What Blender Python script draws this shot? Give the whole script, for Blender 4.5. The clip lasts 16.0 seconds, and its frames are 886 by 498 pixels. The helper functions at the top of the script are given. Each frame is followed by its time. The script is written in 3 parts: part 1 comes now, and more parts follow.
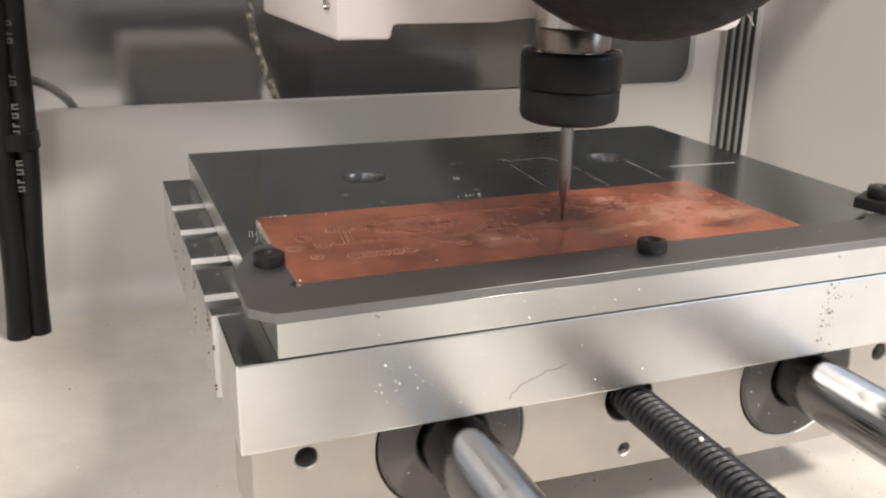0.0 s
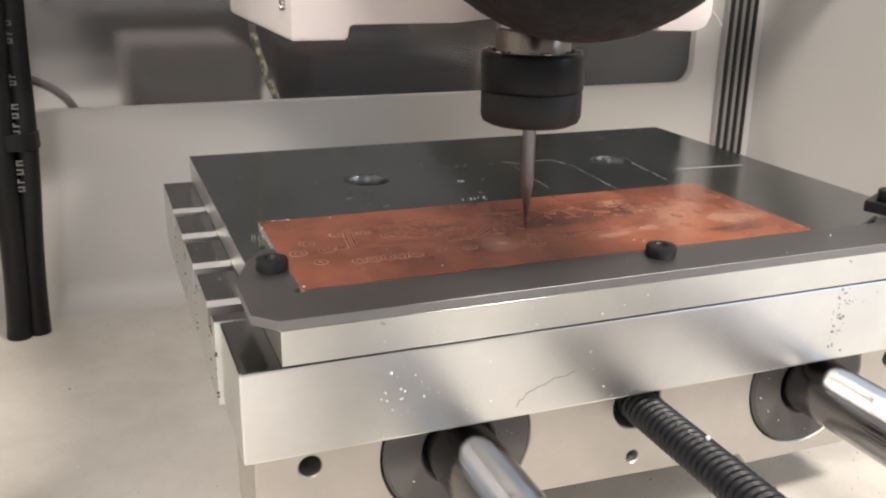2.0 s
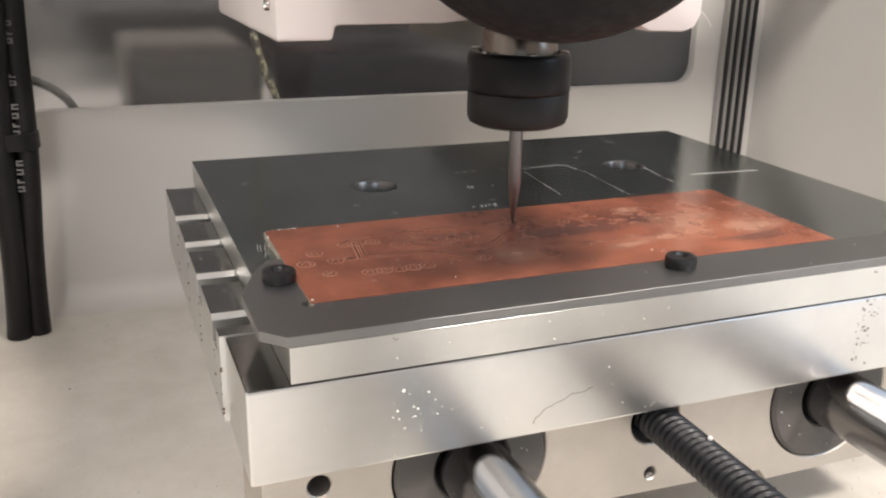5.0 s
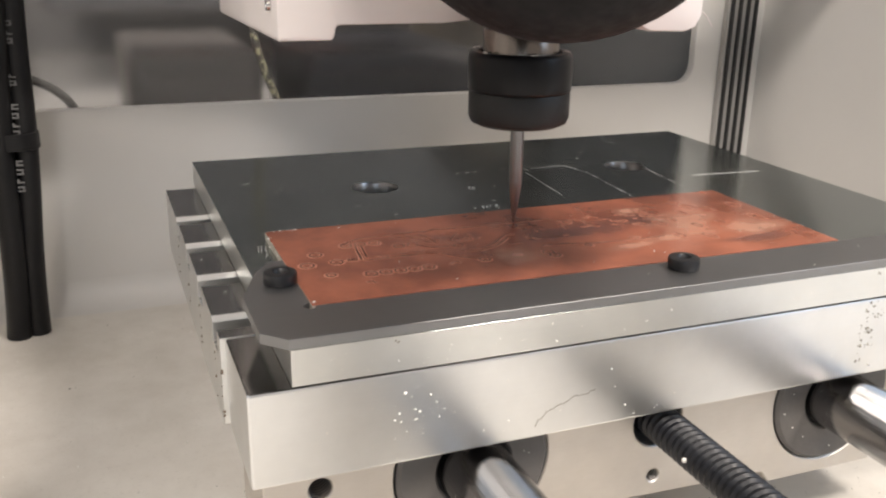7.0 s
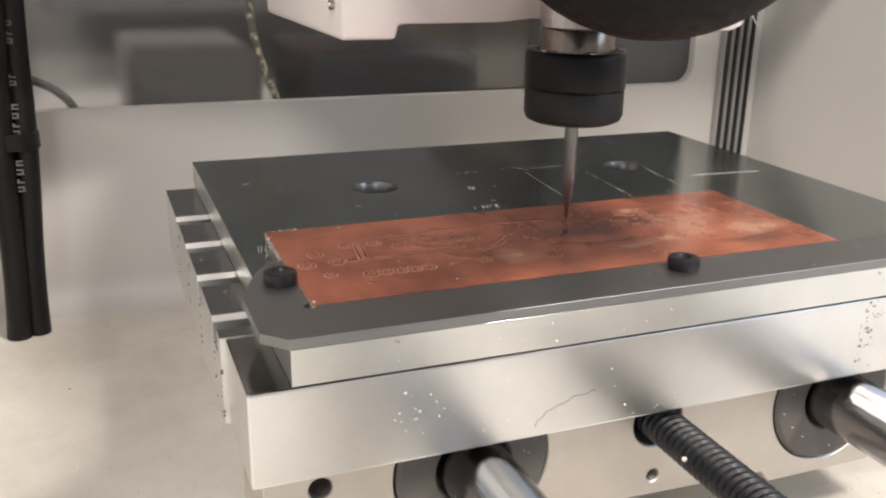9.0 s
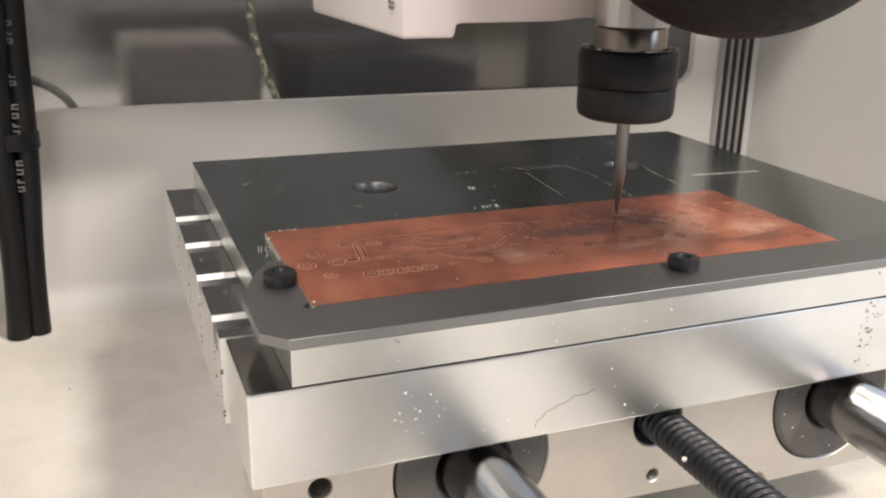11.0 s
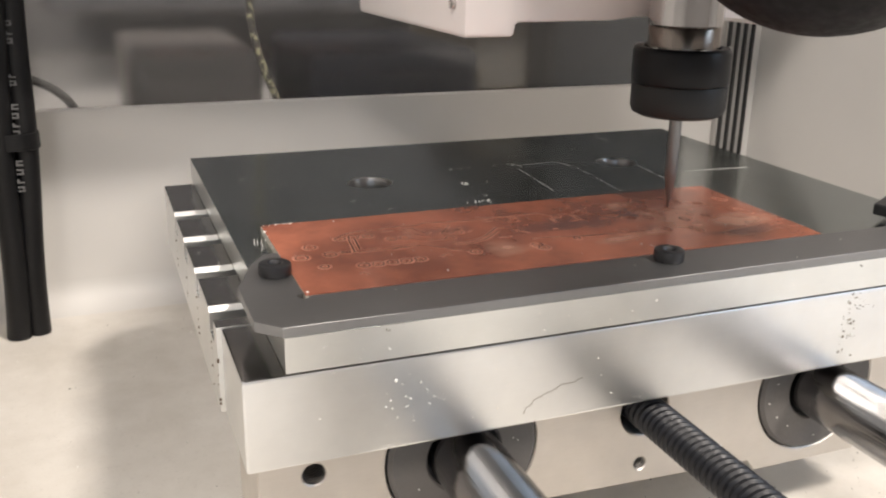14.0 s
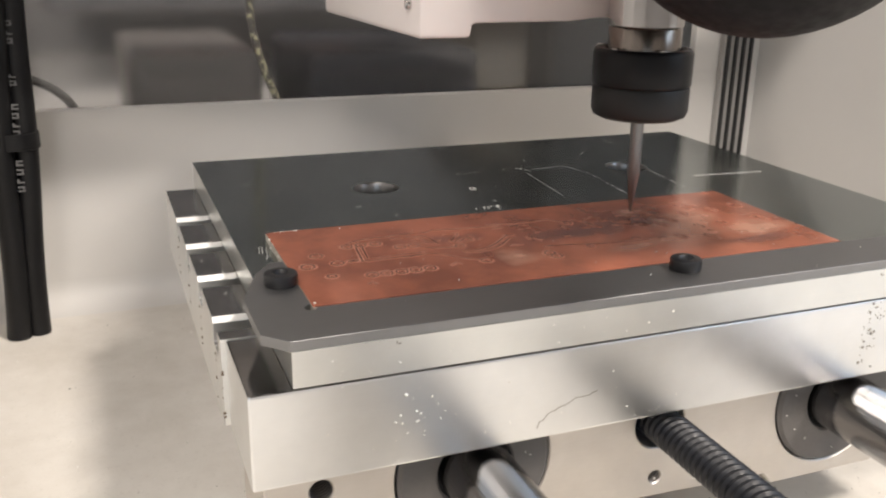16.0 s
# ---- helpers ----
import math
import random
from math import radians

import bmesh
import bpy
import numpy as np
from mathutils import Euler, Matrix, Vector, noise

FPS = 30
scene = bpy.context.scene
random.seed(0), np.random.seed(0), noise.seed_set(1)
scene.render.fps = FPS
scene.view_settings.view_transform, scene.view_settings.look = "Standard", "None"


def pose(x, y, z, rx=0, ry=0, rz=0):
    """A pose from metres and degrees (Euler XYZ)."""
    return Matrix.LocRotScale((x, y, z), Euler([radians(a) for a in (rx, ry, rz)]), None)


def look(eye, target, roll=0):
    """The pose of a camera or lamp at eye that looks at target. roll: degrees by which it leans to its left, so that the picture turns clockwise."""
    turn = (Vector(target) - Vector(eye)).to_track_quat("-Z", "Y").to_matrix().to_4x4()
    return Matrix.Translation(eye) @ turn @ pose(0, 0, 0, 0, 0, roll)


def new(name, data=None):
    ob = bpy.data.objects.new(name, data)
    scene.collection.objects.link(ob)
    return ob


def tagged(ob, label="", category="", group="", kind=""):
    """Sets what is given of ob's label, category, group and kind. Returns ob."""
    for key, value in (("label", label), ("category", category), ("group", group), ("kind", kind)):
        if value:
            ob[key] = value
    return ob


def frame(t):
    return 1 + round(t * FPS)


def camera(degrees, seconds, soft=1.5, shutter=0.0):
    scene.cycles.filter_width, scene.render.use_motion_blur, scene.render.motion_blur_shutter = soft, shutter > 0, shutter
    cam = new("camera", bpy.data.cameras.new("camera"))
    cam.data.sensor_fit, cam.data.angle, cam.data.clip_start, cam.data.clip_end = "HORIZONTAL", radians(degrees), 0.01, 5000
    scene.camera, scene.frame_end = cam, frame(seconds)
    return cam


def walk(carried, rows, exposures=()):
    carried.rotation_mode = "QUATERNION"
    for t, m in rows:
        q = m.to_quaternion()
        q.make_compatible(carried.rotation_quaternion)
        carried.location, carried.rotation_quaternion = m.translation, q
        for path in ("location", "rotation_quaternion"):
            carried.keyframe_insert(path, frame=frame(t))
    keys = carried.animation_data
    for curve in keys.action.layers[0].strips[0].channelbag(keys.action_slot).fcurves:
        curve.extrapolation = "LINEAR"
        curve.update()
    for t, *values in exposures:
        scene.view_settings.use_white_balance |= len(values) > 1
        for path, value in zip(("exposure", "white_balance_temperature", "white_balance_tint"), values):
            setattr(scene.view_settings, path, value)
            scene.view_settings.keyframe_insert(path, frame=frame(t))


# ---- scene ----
cam = camera(52.27, 16.0, soft=2.2)
EYE = (-0.01567, -0.12272, 0.05935)
AIM = (EYE[0] + 0.34590, EYE[1] + 0.88212, EYE[2] - 0.31964)
walk(cam, [(0.0, look(EYE, AIM, 1.0)), (16.0, look(EYE, AIM, 1.0))],
     exposures=[(0.0, 0.0), (16.0, 0.0)])

# ---- light: the room's fluorescent tubes, high before the machine's open front, and its windows ----
world = bpy.data.worlds.new("room_air")
world.use_nodes = True
world.node_tree.nodes["Background"].inputs[0].default_value = (0.9, 0.95, 1.0, 1)
world.node_tree.nodes["Background"].inputs[1].default_value = 0.03
scene.world = world


def area_lamp(name, eye, target, w, h, watts, colour):
    d = bpy.data.lights.new(name, "AREA")
    d.shape, d.size, d.size_y, d.energy, d.color = "RECTANGLE", w, h, watts, colour
    ob = new(name, d)
    ob.matrix_world = look(eye, target)
    return ob


# two fluorescent fittings in one row across the room, and cool daylight from a window beside them
area_lamp("ceiling_light_lamp", (0.70, -0.90, 1.62), (0.14, 0.08, 0.0), 0.36, 0.09, 40, (1.0, 0.905, 0.82))
area_lamp("ceiling_light_lamp", (-0.66, -1.15, 1.58), (0.12, 0.08, 0.0), 0.90, 0.09, 27, (1.0, 0.905, 0.82))
area_lamp("window_light", (-0.55, -1.50, 0.55), (0.10, 0.05, 0.0), 0.7, 0.7, 2.5, (0.62, 0.80, 1.0))
area_lamp("side_window_light", (1.15, -0.85, 0.70), (0.08, -0.02, 0.0), 0.6, 0.7, 6, (0.56, 0.75, 1.0))

# ---- sizes (metres; the front left top corner of the slotted table at 0 s is the origin) ----
FLOOR_Z, BACK_Y, RIGHT_X, LEFT_X = -0.0565, 0.180, 0.240, -0.0850
BED_W, BED_D, BED_T = 0.1456, 0.1152, 0.0152
PLATE_Z, BOARD_Z, BRK_Z = 0.0059, 0.0075, 0.00752
ROD_X, ROD_Z, SCREW_X, SCREW_Z = (0.0370, 0.1125), -0.0223, 0.0728, -0.0206
FACE_Y = 0.0058
SPIN_X, SPIN_Y = 0.0708, 0.0311


# ---- materials ----
def nodes_of(name, colour, rough, metal=0.0):
    m = bpy.data.materials.new(name)
    m.use_nodes = True
    nt = m.node_tree
    b = nt.nodes["Principled BSDF"]
    b.inputs["Base Color"].default_value = (*colour, 1)
    b.inputs["Roughness"].default_value = rough
    b.inputs["Metallic"].default_value = metal
    return m, nt, b


def tex(nt, kind, scale, stretch=(1, 1, 1), detail=4.0, rough=0.5, shift=(0, 0, 0)):
    co = nt.nodes.new("ShaderNodeTexCoord")
    mp = nt.nodes.new("ShaderNodeMapping")
    mp.inputs["Scale"].default_value = stretch
    mp.inputs["Location"].default_value = shift
    nt.links.new(co.outputs["Object"], mp.inputs[0])
    n = nt.nodes.new("ShaderNodeTexNoise" if kind == "noise" else "ShaderNodeTexVoronoi")
    n.inputs["Scale"].default_value = scale
    if kind == "noise":
        n.inputs["Detail"].default_value, n.inputs["Roughness"].default_value = detail, rough
    nt.links.new(mp.outputs[0], n.inputs["Vector"])
    return n.outputs[0]


def ramp(nt, src, a, b, lo=0.0, hi=1.0):
    r = nt.nodes.new("ShaderNodeMapRange")
    r.inputs["From Min"].default_value, r.inputs["From Max"].default_value = a, b
    r.inputs["To Min"].default_value, r.inputs["To Max"].default_value = lo, hi
    nt.links.new(src, r.inputs[0])
    return r.outputs[0]


def blend(nt, fac, a, b):
    m = nt.nodes.new("ShaderNodeMix")
    m.data_type = "RGBA"
    for sock, val in ((0, fac), (6, a), (7, b)):
        if isinstance(val, tuple):
            m.inputs[sock].default_value = (*val, 1)
        else:
            nt.links.new(val, m.inputs[sock])
    return m.outputs[2]


def maths(nt, op, a, b):
    m = nt.nodes.new("ShaderNodeMath")
    m.operation = op
    for i, val in enumerate((a, b)):
        if isinstance(val, (int, float)):
            m.inputs[i].default_value = val
        else:
            nt.links.new(val, m.inputs[i])
    return m.outputs[0]


def bump(nt, b, src, dist, strength=1.0):
    n = nt.nodes.new("ShaderNodeBump")
    n.inputs["Distance"].default_value, n.inputs["Strength"].default_value = dist, strength
    nt.links.new(src, n.inputs["Height"])
    nt.links.new(n.outputs[0], b.inputs["Normal"])


def metal_mat(name, colour, rough, streak, dark=0.75, spread=0.14):
    """Machined metal: streaks along one axis, broad cloudy wear, small dull spots."""
    m, nt, b = nodes_of(name, colour, rough, 1.0)
    fine = tex(nt, "noise", 3600, streak, 2)
    broad = tex(nt, "noise", 38, (1, 1, 1), 5, 0.6)
    mix = blend(nt, ramp(nt, broad, 0.3, 0.7), tuple(c * dark for c in colour), colour)
    nt.links.new(mix, b.inputs["Base Color"])
    r = ramp(nt, maths(nt, "ADD", maths(nt, "MULTIPLY", fine, 0.3), maths(nt, "MULTIPLY", broad, 0.7)), 0.25, 0.75, rough * (1 - spread), rough * (1 + spread * 1.2))
    nt.links.new(r, b.inputs["Roughness"])
    hair = tex(nt, "noise", 2600, tuple(c * 0.25 if c < 0.5 else c for c in streak), 2)
    tint = blend(nt, ramp(nt, hair, 0.3, 0.7), tuple(c * 0.93 for c in colour), colour)
    mul = nt.nodes.new("ShaderNodeMix")
    mul.data_type, mul.blend_type = "RGBA", "MULTIPLY"
    mul.inputs[0].default_value = 0.2
    nt.links.new(mix, mul.inputs[6])
    nt.links.new(tint, mul.inputs[7])
    nt.links.new(mul.outputs[2], b.inputs["Base Color"])
    return m


def paint_mat(name, colour, rough, grain=1e-5, mottle=0.9, scale=60, spec=0.5):
    m, nt, b = nodes_of(name, colour, rough)
    broad = tex(nt, "noise", 14, (1, 1, 1), 6, 0.6)
    fine = tex(nt, "noise", scale * 12, (1, 1, 1), 3)
    mix = blend(nt, ramp(nt, broad, 0.3, 0.7), tuple(c * mottle for c in colour), colour)
    nt.links.new(mix, b.inputs["Base Color"])
    nt.links.new(ramp(nt, fine, 0.3, 0.7, rough * 0.85, min(1, rough * 1.15)), b.inputs["Roughness"])
    b.inputs["Specular IOR Level"].default_value = spec
    bump(nt, b, fine, grain)
    return m


ALU_FACE = metal_mat("machined_aluminium_face", (0.82, 0.825, 0.80), 0.34, (0.06, 1, 1), 0.84, 0.06)
ALU_TOP = metal_mat("worn_aluminium_top", (0.42, 0.46, 0.455), 0.16, (0.04, 1, 1), 0.74, 0.5)
# table tops: the dark surroundings they mirror are put into the colour
BED_TOP = metal_mat("dark_reflecting_table_top", (0.50, 0.49, 0.48), 0.15, (1, 0.05, 1), 0.7, 0.4)
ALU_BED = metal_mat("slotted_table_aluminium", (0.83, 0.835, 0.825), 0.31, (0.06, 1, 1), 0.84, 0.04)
ALU_BLOCK = metal_mat("carriage_aluminium", (0.70, 0.665, 0.62), 0.45, (0.1, 1, 1), 0.74, 0.35)
BRACKET = metal_mat("bracket_steel", (0.36, 0.36, 0.36), 0.46, (0.06, 1, 1), 0.85, 0.15)
STEEL = metal_mat("polished_steel_rod", (0.38, 0.375, 0.38), 0.09, (6, 0.02, 6), 0.82, 0.3)
bump(STEEL.node_tree, STEEL.node_tree.nodes["Principled BSDF"], tex(STEEL.node_tree, "noise", 2600, (1, 0.003, 1), 2), 1.0e-4)
SHAFT = metal_mat("ground_steel_shaft", (0.64, 0.62, 0.60), 0.18, (0.1, 0.1, 2), 0.8, 0.2)
COLLAR = metal_mat("darker_steel", (0.34, 0.30, 0.265), 0.26, (0.1, 0.1, 2), 0.75, 0.2)
CARBIDE = metal_mat("carbide", (0.30, 0.30, 0.30), 0.33, (1, 1, 0.2), 0.8, 0.15)
CARBIDE.node_tree.nodes["Principled BSDF"].inputs["Metallic"].default_value = 0.9
BLACK = paint_mat("black_oxide_steel", (0.016, 0.016, 0.018), 0.38, 4e-6, 0.7, 200)
NUT_BLACK = paint_mat("black_nut_finish", (0.009, 0.009, 0.010), 0.36, 3e-6, 0.7, 200, 0.22)
NUT_GREY = paint_mat("matt_charcoal_steel", (0.017, 0.017, 0.017), 0.5, 6e-6, 0.75, 200, 0.4)
SCREW_BLACK = paint_mat("black_lead_screw", (0.009, 0.010, 0.014), 0.40, 2e-6, 0.6, 200, 0.38)
BEARING = paint_mat("grey_bearing_plastic", (0.115, 0.107, 0.102), 0.55, 1e-5, 0.55, 120)
# darker than the aluminium round it: the holes' shade is put into the colour
BORE = metal_mat("shade_toned_bore", (0.34, 0.33, 0.32), 0.3, (1, 1, 1), 0.6)
RIB = paint_mat("grey_rubber_rib", (0.020, 0.020, 0.020), 0.5, 5e-6)
STRIP_BACK = paint_mat("grey_strip_backing", (0.40, 0.39, 0.37), 0.5, 6e-6)
SEAL = paint_mat("dark_rubber_seal", (0.012, 0.012, 0.013), 0.6, 5e-6)
COVER = paint_mat("dark_motor_cover", (0.006, 0.005, 0.006), 0.55, 3e-6, 0.8, 60, 0.15)
CABLE = paint_mat("black_cable_sheath", (0.009, 0.009, 0.010), 0.42, 6e-6, 0.6, 60, 0.3)
GREY_CABLE = paint_mat("grey_braided_cable", (0.075, 0.070, 0.065), 0.6, 3e-5, 0.4)
FLECKED = paint_mat("flecked_cable_sleeve", (0.075, 0.070, 0.065), 0.6, 3e-5, 0.4)
_nt = FLECKED.node_tree
_nt.links.new(blend(_nt, ramp(_nt, tex(_nt, "noise", 480, (1, 1, 1), 2), 0.52, 0.60), (0.05, 0.047, 0.040), (0.52, 0.50, 0.33)), _nt.nodes["Principled BSDF"].inputs["Base Color"])
INK = paint_mat("pale_cable_print", (0.13, 0.13, 0.13), 0.6, 0)
WHITE = paint_mat("white_moulded_plastic", (0.84, 0.78, 0.76), 0.45, 3e-6, 0.96)
PANEL = paint_mat("white_powder_coat", (0.69, 0.675, 0.65), 0.42, 6e-6, 0.94, 90)


def dusty_mat():
    """White enamel under a thin film of grey milling dust, with smears."""
    m, nt, b = nodes_of("dusty_white_enamel", (0.72, 0.69, 0.64), 0.4)
    smear = tex(nt, "noise", 26, (1, 1, 1), 7, 0.65)
    grit = tex(nt, "noise", 900, (1, 1, 1), 3, 0.6)
    c = blend(nt, ramp(nt, smear, 0.36, 0.66), (0.74, 0.71, 0.66), (0.60, 0.565, 0.51))
    c = blend(nt, ramp(nt, grit, 0.58, 0.72, 0, 0.22), c, (0.42, 0.39, 0.34))
    nt.links.new(c, b.inputs["Base Color"])
    nt.links.new(ramp(nt, smear, 0.3, 0.7, 0.3, 0.6), b.inputs["Roughness"])
    bump(nt, b, grit, 1.5e-5)
    return m


DUSTY = dusty_mat()
ROOM = paint_mat("room_paint", (0.40, 0.39, 0.385), 0.8, 0)
BENCH = paint_mat("pale_bounce_top", (0.74, 0.72, 0.69), 0.4, 0)
GREYBOX = paint_mat("grey_plastic_case", (0.24, 0.22, 0.205), 0.6, 0)
PALEBOX = paint_mat("pale_grey_plastic_case", (0.20, 0.185, 0.175), 0.6, 0)
CARTON = paint_mat("olive_cardboard", (0.16, 0.135, 0.10), 0.8, 0)
CABINET = paint_mat("dark_grey_cabinet", (0.13, 0.13, 0.135), 0.6, 0)
DARKROOM = paint_mat("dark_furniture", (0.030, 0.033, 0.034), 0.6, 0)
NAVY = paint_mat("navy_fabric", (0.018, 0.020, 0.030), 0.8, 0)
GROOVE = paint_mat("milled_substrate", (0.050, 0.019, 0.013), 0.8, 0, 0.6, 60, 0.2)
FIBRE = paint_mat("cream_laminate", (0.42, 0.39, 0.33), 0.6, 1e-5)
CHIP = paint_mat("bright_chip", (0.85, 0.83, 0.78), 0.5, 0)
GRIME = paint_mat("brown_grime", (0.13, 0.085, 0.045), 0.7, 0)
SPECK = paint_mat("dark_speck", (0.03, 0.026, 0.02), 0.7, 0)
PALE_SCRATCH = paint_mat("bright_scratch", (0.62, 0.62, 0.60), 0.6, 0)
DULL_SCRATCH = metal_mat("dull_scratch", (0.42, 0.40, 0.36), 0.5, (1, 1, 1), 0.8)


def stain_shade_patch(nt, cx, cy, rx, ry, ragged):
    """A ragged patch for stains and for painted shade or reflection, sizes in millimetres."""
    co = nt.nodes.new("ShaderNodeTexCoord")
    mp = nt.nodes.new("ShaderNodeMapping")
    mp.vector_type = "TEXTURE"
    mp.inputs["Location"].default_value = (cx / 1000, cy / 1000, 0.0016)
    mp.inputs["Scale"].default_value = (rx / 1000, ry / 1000, 1)
    nt.links.new(co.outputs["Object"], mp.inputs[0])
    ln = nt.nodes.new("ShaderNodeVectorMath")
    ln.operation = "LENGTH"
    nt.links.new(mp.outputs[0], ln.inputs[0])
    return ramp(nt, maths(nt, "ADD", ln.outputs["Value"], maths(nt, "MULTIPLY", ragged, 2.6)), 2.5, 1.35)


def copper_mat():
    m, nt, b = nodes_of("copper_clad", (0.80, 0.36, 0.24), 0.34, 0.45)
    broad = tex(nt, "noise", 45, (1, 1, 1), 6, 0.62)
    blot = tex(nt, "noise", 150, (1, 1.6, 1), 2.5, 0.5, (0.13, 0.4, 0))
    wave = tex(nt, "noise", 70, (1, 1.3, 1), 2, 0.4, (0.3, 0.1, 0))
    fine = tex(nt, "noise", 1500, (1, 0.2, 1), 3)
    base = blend(nt, ramp(nt, broad, 0.38, 0.62), (0.33, 0.108, 0.066), (0.68, 0.230, 0.132))
    # pale: a real stain first, then bright reflections painted towards the right
    pale = None
    for p in ((-10.6, -7.3, 4.4, 3.2), (12.2, -9.6, 5.5, 1.9), (29.0, -1.0, 6.5, 7.5), (33.5, 3.5, 5.0, 3.0), (20.0, -8.0, 5.0, 2.5), (24.0, 10.5, 4.5, 2.0), (42, -6.5, 8.0, 4.0)):
        one = stain_shade_patch(nt, *p, blot)
        pale = one if pale is None else maths(nt, "MAXIMUM", pale, one)
    # dark smears: the spindle's shade put into the copper's colour
    dull = None
    for p in ((6.0, 1.0, 13.0, 3.6), (21.0, 3.5, 6.0, 4.0), (-20.0, 5.5, 9.0, 3.0), (34, -12.5, 12, 2.0)):
        one = stain_shade_patch(nt, *p, broad)
        dull = one if dull is None else maths(nt, "MAXIMUM", dull, one)
    base = blend(nt, maths(nt, "MULTIPLY", dull, 0.85), base, (0.25, 0.105, 0.085))
    patched = blend(nt, maths(nt, "MULTIPLY", pale, 0.70), base, (0.84, 0.48, 0.34))
    nt.links.new(patched, b.inputs["Base Color"])
    rough = maths(nt, "ADD", ramp(nt, broad, 0.3, 0.7, 0.10, 0.22), maths(nt, "MULTIPLY", pale, 0.16))
    nt.links.new(rough, b.inputs["Roughness"])
    bump(nt, b, maths(nt, "ADD", maths(nt, "MULTIPLY", fine, 0.006), wave), 6e-5)
    return m


COPPER = copper_mat()


def halo_mat():
    """Copper scuffed by the cutter beside its grooves."""
    m, nt, b = nodes_of("burred_copper", (0.80, 0.36, 0.24), 0.40, 0.3)
    n = tex(nt, "noise", 700, (1, 1, 1), 4)
    nt.links.new(blend(nt, ramp(nt, n, 0.35, 0.65), (0.58, 0.215, 0.132), (0.76, 0.36, 0.25)), b.inputs["Base Color"])
    bump(nt, b, n, 3e-5)
    return m


BURR = halo_mat()


def glass_mat():
    m = bpy.data.materials.new("window_acrylic")
    m.use_nodes = True
    nt = m.node_tree
    nt.nodes.remove(nt.nodes["Principled BSDF"])
    t, g, f, mx, d, dust = (nt.nodes.new("ShaderNode" + k) for k in ("BsdfRefraction", "BsdfGlossy", "Fresnel", "MixShader", "BsdfDiffuse", "MixShader"))
    t.inputs["Color"].default_value = (0.76, 0.76, 0.76, 1)
    t.inputs["Roughness"].default_value = 0.22
    t.inputs["IOR"].default_value = 1.2
    # the diffuse share paints the pane's haze and reflection; rough refraction blurs the view
    d.inputs["Color"].default_value = (0.50, 0.48, 0.46, 1)
    dust.inputs[0].default_value = 0.02
    g.inputs["Roughness"].default_value = 0.08
    f.inputs[0].default_value = 1.49
    nt.links.new(f.outputs[0], mx.inputs[0])
    nt.links.new(t.outputs[0], dust.inputs[1])
    nt.links.new(d.outputs[0], dust.inputs[2])
    nt.links.new(dust.outputs[0], mx.inputs[1])
    nt.links.new(g.outputs[0], mx.inputs[2])
    nt.links.new(mx.outputs[0], nt.nodes["Material Output"].inputs[0])
    return m


GLASS = glass_mat()


# ---- mesh helpers ----
def mesh_of(name, bm, material, smooth=None):
    bmesh.ops.recalc_face_normals(bm, faces=bm.faces)
    if smooth is not None:
        for f in bm.faces:
            f.smooth = True
        for e in bm.edges:
            if len(e.link_faces) == 2 and e.calc_face_angle() > radians(smooth):
                e.smooth = False
    me = bpy.data.meshes.new(name)
    bm.to_mesh(me)
    bm.free()
    me.materials.append(material)
    return me


def part(name, bm, material, parent=None, label="", smooth=None):
    ob = new(name, mesh_of(name, bm, material, smooth))
    if parent:
        ob.parent = parent
    if label:
        tagged(ob, label)
    return ob


def empty(name, at=(0, 0, 0)):
    ob = new(name)
    ob.location = at
    ob.empty_display_size = 0.01
    return ob


def box(bm, x0, x1, y0, y1, z0, z1, bevel=0.0, seg=1):
    made = bmesh.ops.create_cube(bm, size=1.0)["verts"]
    for v in made:
        v.co = ((x0 + x1) / 2 + v.co.x * (x1 - x0), (y0 + y1) / 2 + v.co.y * (y1 - y0), (z0 + z1) / 2 + v.co.z * (z1 - z0))
    if bevel:
        edges = list({e for v in made for e in v.link_edges})
        bmesh.ops.bevel(bm, geom=edges, offset=bevel, segments=seg, profile=0.5, affect="EDGES")
    return bm


def loop_points(cx, cy, r, n=32):
    return [(cx + r * math.cos(2 * math.pi * i / n), cy + r * math.sin(2 * math.pi * i / n)) for i in range(n)]


def prism(outline, holes, z0, z1, bevel=0.0, seg=1, turn=None):
    """A flat piece from an outline with through holes, from z0 to z1; turn maps the finished points."""
    bm = bmesh.new()
    for loop in [outline, *holes]:
        vs = [bm.verts.new((x, y, z0)) for x, y in loop]
        for a, b in zip(vs, vs[1:] + vs[:1]):
            bm.edges.new((a, b))
    bmesh.ops.triangle_fill(bm, use_beauty=True, use_dissolve=True, edges=bm.edges[:])
    up = bmesh.ops.extrude_face_region(bm, geom=bm.faces[:])
    bmesh.ops.translate(bm, verts=[g for g in up["geom"] if isinstance(g, bmesh.types.BMVert)], vec=(0, 0, z1 - z0))
    bmesh.ops.recalc_face_normals(bm, faces=bm.faces)
    if bevel:
        sharp = [e for e in bm.edges if len(e.link_faces) == 2 and e.calc_face_angle() > radians(40)]
        bmesh.ops.bevel(bm, geom=sharp, offset=bevel, segments=seg, profile=0.5, affect="EDGES")
    if turn:
        bmesh.ops.transform(bm, matrix=turn, verts=bm.verts)
    return bm


